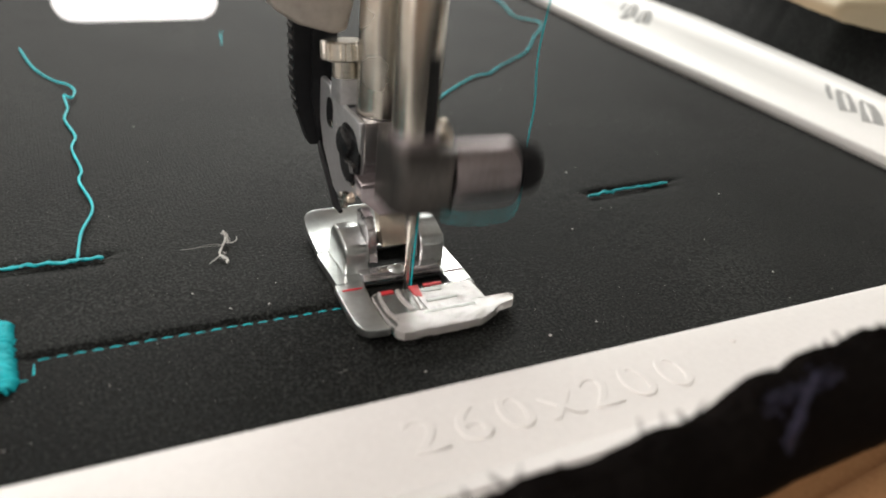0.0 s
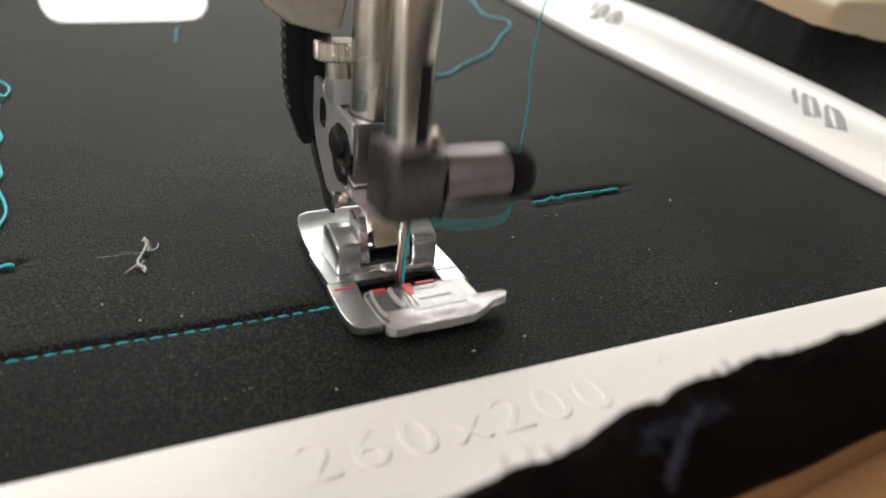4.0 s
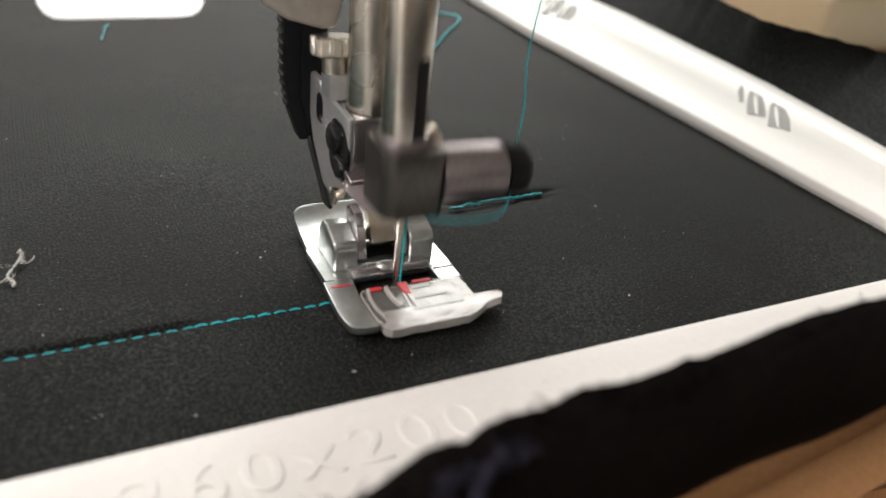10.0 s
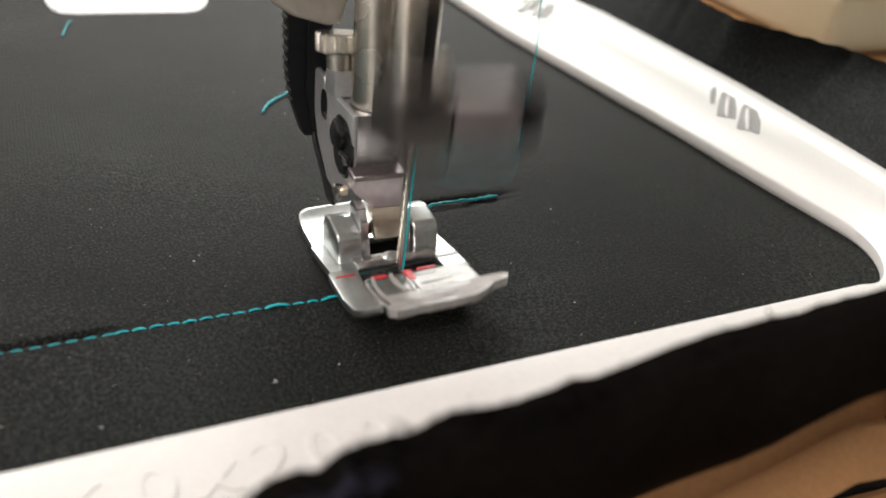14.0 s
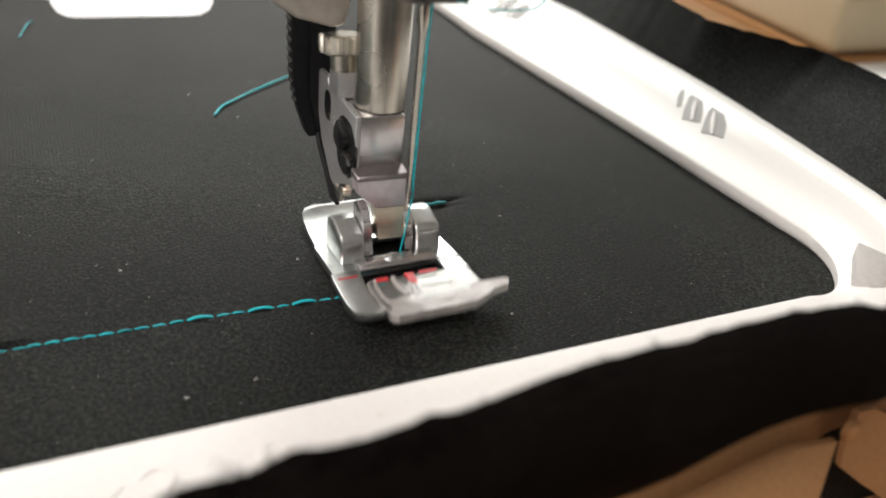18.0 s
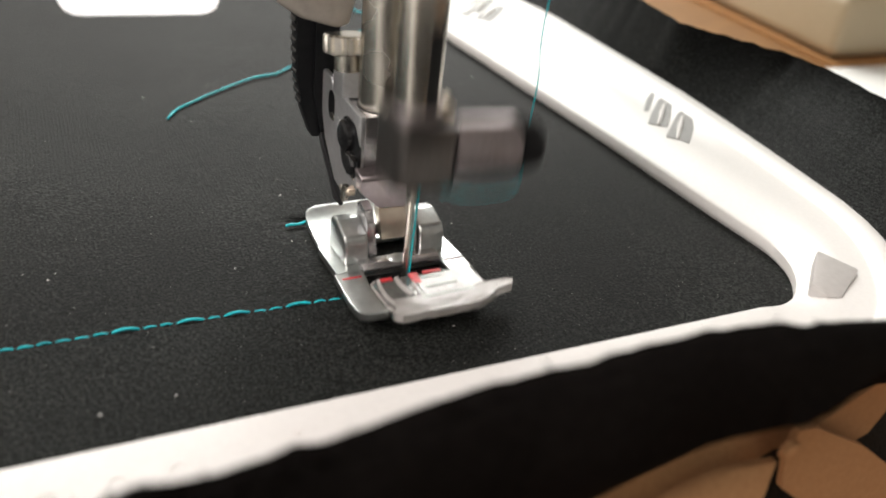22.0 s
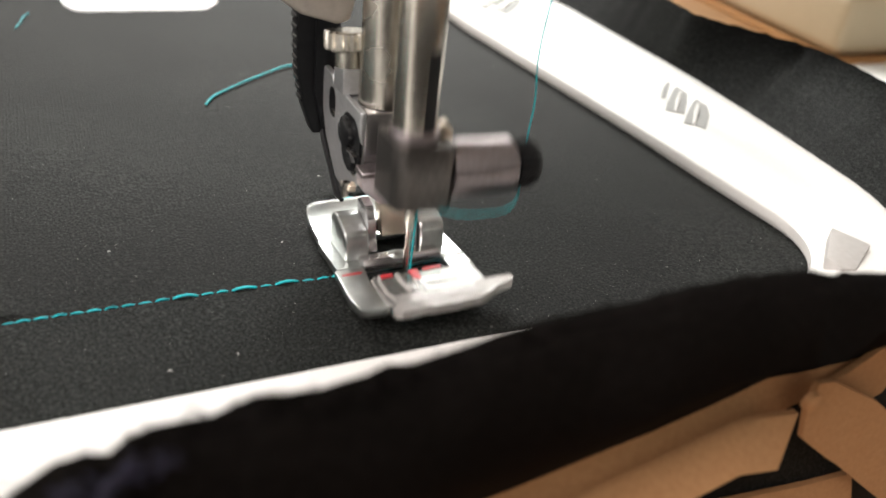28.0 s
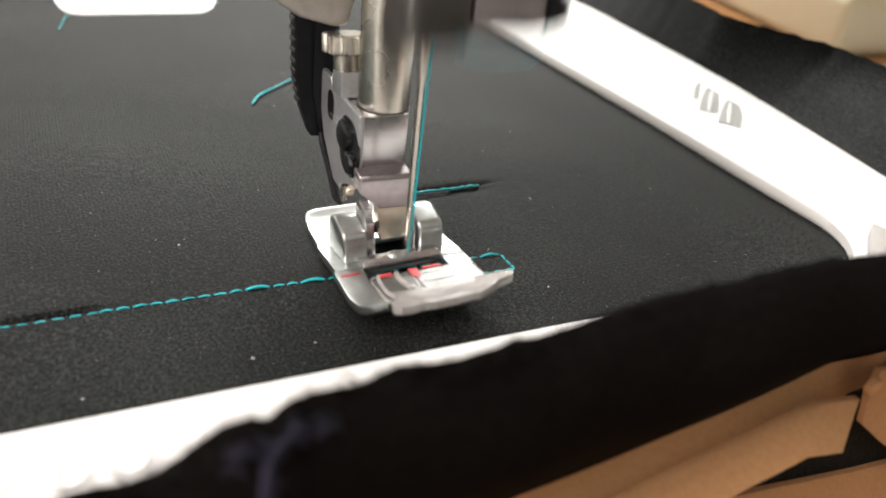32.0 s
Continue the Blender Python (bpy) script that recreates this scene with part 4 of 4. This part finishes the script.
def backing():
    t = thing("backing_fleece", "beige stabiliser fleece hanging in folded pieces under the hoop", "stabiliser")
    rows = []
    for k in range(110):
        x = -90 + 186 * k / 109
        lo = curve_at([(-90, -31), (0, -9.5), (40, 0.0), (59.7, 4.4), (68.9, 6.4), (76.5, 5.3), (84, 6.0), (96, 12)], x) - 1.2
        hi = max(min(curve_at([(-130, -21), (-20, -5), (20, 1.4), (42, 4.4), (52, 6.0), (60, 7.2), (70, 7.6), (77, 9.4), (85, 12.3)], x), curve_at(CREST, x) - 13.6), lo + 0.6)
        steep = curve_at([(72, 1.0), (80, 0.2)], x)
        rows.append([(x, -45.6, hi), (x, -45.6 - 0.8 * steep, hi * 0.6 + lo * 0.4), (x, -45.6 - 2.0 * steep, hi * 0.22 + lo * 0.78), (x, -45.6 - 3.6 * steep, lo - 2.5 * (1 - steep))])
    part("upper_strip", slab_y(rows, 0.8), BACKING, t)
    rows = []
    for k in range(60):
        u = k / 59
        x = -90 + 166.5 * u
        top = curve_at([(-90, -31), (0, -9.5), (40, 0.0), (59.7, 4.4), (68.9, 6.6), (76.5, 5.5)], x)
        xb = curve_at([(-90, -90), (40, 39), (57, 56.1), (63, 61.2), (68, 64.8), (76.5, 70.6)], x)
        yb, low = curve_at([(-90, -70), (20, -60), (40, -57.5), (56, -54)], x), curve_at([(-90, -52), (20, -10), (40, -4.0), (57, 1.6), (63, 2.7), (68, 3.7), (76.5, 2.6)], x)
        rows.append([(x, -50.0, top), (x * 0.62 + xb * 0.38, -50.0 + (yb + 50.0) * 0.38, top * 0.58 + low * 0.42), (xb, yb, low)])
    part("lower_strip", slab_y(rows, 0.8), BACKING, t)
    rows = [[(76.8, -50.6, 6.5), (78.0, -50.0, 9.3), (80.6, -50.0, 9.0), (90.6, -50.0, 3.3), (103.1, -50.0, -6.1), (115.8, -50.0, -16.2)],
            [(78.1, -50.6, 1.7), (80.7, -50.6, -0.4), (83.7, -50.6, -2.8), (87.2, -50.6, -5.4), (93.3, -50.6, -10.4), (103.7, -50.6, -18.8)]]
    part("side_piece", slab_y(list(zip(*rows)), 0.8), BACKING, t)
    rows = [[(82.8, -47.5, 5.4), (86.4, -47.5, 6.9), (90.0, -47.5, 8.7), (94.5, -47.5, 10.9), (98.4, -47.5, 12.9)],
            [(88.3, -45.9, 2.1), (95.6, -45.9, -1.3), (98.0, -45.9, -0.5), (100.3, -45.9, 4.2), (105.4, -45.9, 6.1)]]
    part("under_piece", slab_y(list(zip(*rows)), 0.8), BACKING, t)
    rows = [[(58.0, -47.0, -9.0), (66.8, -47.0, -9.8), (77.8, -47.0, -11.4), (89.0, -47.0, -13.0), (98.0, -47.0, -13.8)], [(58.0, -50.0, -24.0), (68.0, -50.0, -25.0), (80.0, -50.0, -27.0), (91.0, -50.0, -29.0), (102.0, -50.0, -30.0)]]
    part("lowest_piece", slab_y(list(zip(*rows)), 0.8), BACKING, t)
    part("corner_tag", lathe([(0, 1.2), (0.8, 1.1), (1.0, 0.6)], (75.6, -51.0, 8.6), (0, -1, 0), 14), BACKING, t)
    return t


def slab_y(rows, thick):
    bm = slab([[(p[0], p[2], -p[1]) for p in r] for r in rows], thick, bevel=0.0)
    for v in bm.verts:
        v.co = Vector((v.co.x, -v.co.z, v.co.y))
    return bm


BACKING_THING = backing()

# ---- stitches and threads ----


def stitch_arc(p, q, high=0.3, r=0.17):
    """One stitch: a thread that leaves the cloth, bows up and forward a little and goes in again."""
    p, q = Vector(p), Vector(q)
    pts = []
    for k in range(9):
        u = k / 8
        h = math.sin(math.pi * u)
        pts.append(p.lerp(q, u) + Vector((0, 0.07 * h, cloth_height(p.x * (1 - u) + q.x * u, p.y * (1 - u) + q.y * u) - 0.35 + (high + 0.35) * h ** 0.55)))
    return tube(pts, r, 7, fuzz=0.08)


def stitched_rows():
    made = []
    done = [(-50.6, -4.6), (-47.8, -3.9), (-47.6, ROW_Y)] + [(-45.6 + 2.0 * k, ROW_Y + random.uniform(-0.08, 0.08)) for k in range(23)]
    for a, b in zip(done, done[1:]):
        part("stitch", stitch_arc((*a, 0), (*b, 0), random.uniform(0.0, 0.06), random.uniform(0.085, 0.11)), TEAL, CLOTH_THING)
    holes = [(-x, ROW_Y - 0.25 - (y - 0.1) + random.uniform(-0.09, 0.09), b) for b, x, y in BOTTOMS]
    loose = {10, 14, 15, 17, 21, 25, 28}
    i = 1
    while i < len(holes):
        a, b = holes[i - 1], holes[i]
        if i + 1 < len(holes) and i in loose:
            b, high, i = holes[i + 1], 0.28, i + 1
        else:
            high = random.uniform(0.06, 0.16)
        ob = part("stitch", stitch_arc((a[0], a[1], 0), (b[0], b[1], 0), high, random.uniform(0.115, 0.145) if high < 0.27 else 0.19), TEAL, CLOTH_THING)
        made.append((ob, b[2]))
        i += 1
    return made


NEW_STITCHES = stitched_rows()


def ragged_line(name, x0, x1, y0, y1, label, droop=0.0):
    pts = []
    n = int((x1 - x0) / 0.9)
    for k in range(n + 1):
        u = k / n
        pts.append((x0 + (x1 - x0) * u, y0 + (y1 - y0) * u - 0.4 * max(0.0, 1 - 4 * u) * droop + random.uniform(-0.16, 0.16), 0.22 + random.uniform(-0.08, 0.2)))
    bm = tube(smooth_line(pts, 3), 0.22, 7, fuzz=0.3)
    pts2 = [(p[0] + 0.3, p[1] + random.uniform(-0.45, 0.25), p[2] + random.uniform(-0.1, 0.2)) for p in pts[1:-1]]
    tube(smooth_line(pts2, 3), 0.15, 6, bm=bm, fuzz=0.25)
    part(name, bm, TEAL, CLOTH_THING, label)


ragged_line("tacking_line", 44.1, 63.4, 20.3, 21.1, "short teal tacking line", 1.0)
ragged_line("tacking_line", -66, -37.8, 22.4, 21.1, "short teal tacking line")


def satin_patch():
    """Dense satin stitching, strand by strand."""
    for k in range(36):
        y = -5.9 + 13.4 * k / 35
        x1 = -49.7 + random.uniform(-0.35, 0.25) - (0.5 if k in (0, 35) else 0)
        slant = random.uniform(-0.5, 0.5)
        line = [(x1 + 0.1, y, -0.1), (x1 - 0.3, y + 0.05, 0.62), (x1 - 1.4, y + 0.2 * slant, 0.95 + random.uniform(-0.1, 0.12)), (-55, y + slant, 1.0 + random.uniform(-0.1, 0.1)), (-62, y, 0.2)]
        part("satin_strand", tube(smooth_line(line, 3), random.uniform(0.22, 0.3), 7, fuzz=0.08), TEAL, CLOTH_THING, "dense bright teal satin stitching")


satin_patch()


def loose_thread(label, points, r=0.24):
    ob = part("loose_thread", tube(smooth_line(points, 7), r, 7, fuzz=0.12), TEAL)
    return tagged(ob, label, "thread", group="loose threads on the cloth")


THREADS = [
    loose_thread("long teal thread end lying in waves on the cloth", [(x, y, 0.5 + 0.5 * (84 < y < 97)) for x, y in (
        (-41.2, 21.3), (-40.1, 28.9), (-37.8, 37.1), (-39.0, 47.0), (-38.3, 51.6), (-39.1, 61.2), (-38.1, 67.1), (-39.3, 75.9), (-38.4, 82.2), (-38.6, 88.4), (-37.3, 86.6), (-36.4, 91.0), (-37.5, 95.1), (-40.2, 100.1), (-43.6, 109.4), (-45.9, 124.6))], 0.23),
    loose_thread("long teal thread trailing across the cloth", [(33.6, 66, 0.5), (36.2, 70.6, 0.5), (39.5, 73.8, 0.5), (43.5, 77.5, 0.5), (47.9, 81.2, 0.5), (55.3, 86.8, 0.5), (61, 88.8, 0.5), (66, 93.5, 0.5), (80, 104, 0.5), (91.4, 118.4, 0.5), (99, 127, 0.5), (102.3, 134, 0.6), (98, 142, 0.5), (103, 163, 0.5), (100, 190, 0.5)], 0.25),
    loose_thread("short teal thread end on the cloth", [(0.2, 121.5, 0.5), (1.2, 126, 0.5), (2.2, 132, 0.4), (3.4, 135, 0.2)], 0.15),
]


def lint():
    """A curled wisp: a dense knot, a crooked tail and a few long thin hairs."""
    bm = tube(smooth_line([(-20.6, 22.4, 0.8), (-20.7, 21.0, 0.9), (-21.2, 19.8, 0.8), (-21.9, 18.5, 0.6), (-22.4, 17.2, 0.6), (-22.2, 16.2, 0.5), (-21.7, 15.4, 0.5), (-21.9, 14.5, 0.4)], 5), 0.17, 6, fuzz=0.5)
    for k in range(26):
        p = Vector((-20.55 + random.gauss(0, 0.22), 21.6 + random.gauss(0, 0.6), 0.6 + random.uniform(0, 0.5)))
        tube([p, p + Vector((random.uniform(-0.4, 0.4), random.uniform(-0.5, 0.5), random.uniform(-0.1, 0.2)))], random.uniform(0.1, 0.22), 6, bm=bm, fuzz=0.4)
    for k in range(14):
        p = Vector((-22.0 + random.gauss(0, 0.35), 16.2 + random.gauss(0, 0.8), 0.5))
        tube([p, p + Vector((random.uniform(-0.6, 0.6), random.uniform(-0.7, 0.7), 0.1))], random.uniform(0.05, 0.1), 5, bm=bm, fuzz=0.4)
    for line in ([(-20.9, 19.8, 0.7), (-20.0, 19.4, 0.9), (-19.3, 20.2, 0.8), (-19.0, 21.6, 0.6)], [(-22.3, 17.0, 0.6), (-23.0, 16.2, 0.5), (-24.3, 15.2, 0.3)]):
        tube(smooth_line(line, 4), 0.085, 5, bm=bm, fuzz=0.3)
    for line in ([(-21.5, 19.2, 0.6), (-24.0, 19.6, 0.6), (-27.5, 20.0, 0.4)], [(-21.6, 19.6, 0.6), (-23.5, 20.2, 0.6), (-25.6, 19.9, 0.4)]):
        tube(smooth_line(line, 4), 0.016, 4, bm=bm)
    return tagged(part("lint", bm, FLUFF), "small wisp of white lint on the black cloth", "lint")


LINT = lint()


def specks():
    """Countless tiny pale fibres and dust grains caught in the cloth."""
    bm = bmesh.new()
    for k in range(330):
        x, y = random.uniform(-60, 118), -24 + 120 * random.random() ** 1.4
        s = random.choice((0.025, 0.03, 0.03, 0.035, 0.04, 0.06))
        a = random.uniform(0, math.pi)
        d = Vector((math.cos(a), math.sin(a), 0.1)) * s * random.choice((0.8, 1.0, 1.6, 3.0))
        z = 0.35 + 0.25 * noise.noise((x / 30, y / 30, 0))
        tube([Vector((x, y, z)) - d, Vector((x, y, z + 0.04)), Vector((x, y, z)) + d], s * 0.7, 4, bm=bm)
    for k in range(1500):
        x, y = random.uniform(-62, 118), -24 + 110 * random.random() ** 1.2
        s = random.uniform(0.014, 0.03)
        z = cloth_height(x, y) + 0.03
        a = random.uniform(0, math.pi)
        d = Vector((math.cos(a), math.sin(a), 0)) * s * random.choice((1.0, 1.5, 3.0))
        tube([Vector((x, y, z)) - d, Vector((x, y, z)) + d], s * 0.8, 3, bm=bm)
    for x, y, s in ((10.2, 13.0, 0.16), (14.0, -15.8, 0.2), (22, -15.0, 0.14), (-5, -17.5, 0.14), (34, 9.5, 0.14), (-28, 8, 0.14), (-19, 2.5, 0.14), (-24, 3, 0.15), (46, 30, 0.2), (58, -12, 0.15), (70, 14, 0.14)):
        tube([(x - s, y, 0.3), (x, y + 0.1, 0.4), (x + s, y, 0.3)], s * 0.6, 5, bm=bm)
    return tagged(part("dust_specks", bm, FLUFF), "tiny pale dust specks scattered over the black cloth", "dust", kind="stuff")


SPECKS = specks()


def blue_fibre():
    """A bluish tuft: a tail that hangs down the raised edge and loose strands along its top."""
    bm = tube(smooth_line([(7.2, -57.3, 27.6), (6.0, -58.1, 27.2), (5.2, -58.5, 26.2), (4.9, -58.7, 25.0), (5.0, -58.6, 23.2), (5.8, -58.4, 21.4)], 6), 0.3, 8, fuzz=0.7)
    for k in range(90):
        x = random.uniform(2.4, 9.5)
        p = Vector((x, -57.3 + random.uniform(-0.6, 0.6), crest(x) - random.uniform(-0.3, 0.9)))
        d = Vector((random.uniform(-1.2, 1.2), random.uniform(-0.5, 0.3), random.uniform(-0.9, 0.5)))
        tube([p, p + d * 0.5 + Vector((0, -0.1, 0.15)), p + d], random.uniform(0.05, 0.13), 5, bm=bm, fuzz=0.3)
    for k in range(50):
        u = random.random()
        p = Vector((5.0 + random.uniform(-0.4, 0.5) + 0.5 * (u > 0.8), -58.5, 27.0 - 5.5 * u))
        d = Vector((random.uniform(-0.7, 0.7), random.uniform(-0.4, 0.1), random.uniform(-0.9, 0.3)))
        tube([p, p + d * 0.5, p + d], random.uniform(0.05, 0.12), 5, bm=bm, fuzz=0.3)
    return tagged(part("blue_fibre", bm, BLUEFLUFF), "bluish fluffy fibre clinging to the cloth's raised edge", "fibre")


BLUE = blue_fibre()


def motions():
    for ob in (HOOP, BACKING_THING):
        walk(ob, cloth_rows())
    for ob in (CLOTH_THING, *THREADS[1:], LINT, SPECKS):
        walk(ob, cloth_rows(0.22))
    # the long thread end is dragged a little over the cloth at first
    walk(THREADS[0], [(t, Matrix.Translation((curve_at([(0, 0), (2.0, -0.15 * MM), (3.2, -0.8 * MM)], t), 0, 0)) @ m) for t, m in cloth_rows(0.22)])
    # the cloth's loose front edge comes up a trifle as it nears the machine, and the fibre on it
    rise = ((0.0, -1.1), (2.5, -0.9), (4.5, -0.85), (7.0, -0.65), (10.0, -0.1), (14.0, -0.05), (19.0, -0.5), (20.5, -0.4), (23.0, -0.45), (24.0, -0.5), (25.0, -0.15), (28.0, -0.15), (31.0, 0.25), (32.0, 0.25))
    walk(FLAP, [(t, Matrix.Translation((0, 0, z * MM))) for t, z in rise])
    walk(BLUE, [(t, Matrix.Translation((0, 0, curve_at(rise, t) * MM)) @ m) for t, m in cloth_rows(0.22)])
    walk(NEEDLE, needle_rows())
    walk(FOOT, foot_rows())
    low = Matrix.Translation((0, 0, -1.6 * MM))
    for ob, t in NEW_STITCHES:
        if t < 0.1:
            continue
        if t > 31.6:
            walk(ob, [(0.0, low), (32.0, low)])
        else:
            walk(ob, [(0.0, low), (t + 0.03, low), (t + 0.32, Matrix.Identity(4)), (32.0, Matrix.Identity(4))])


motions()
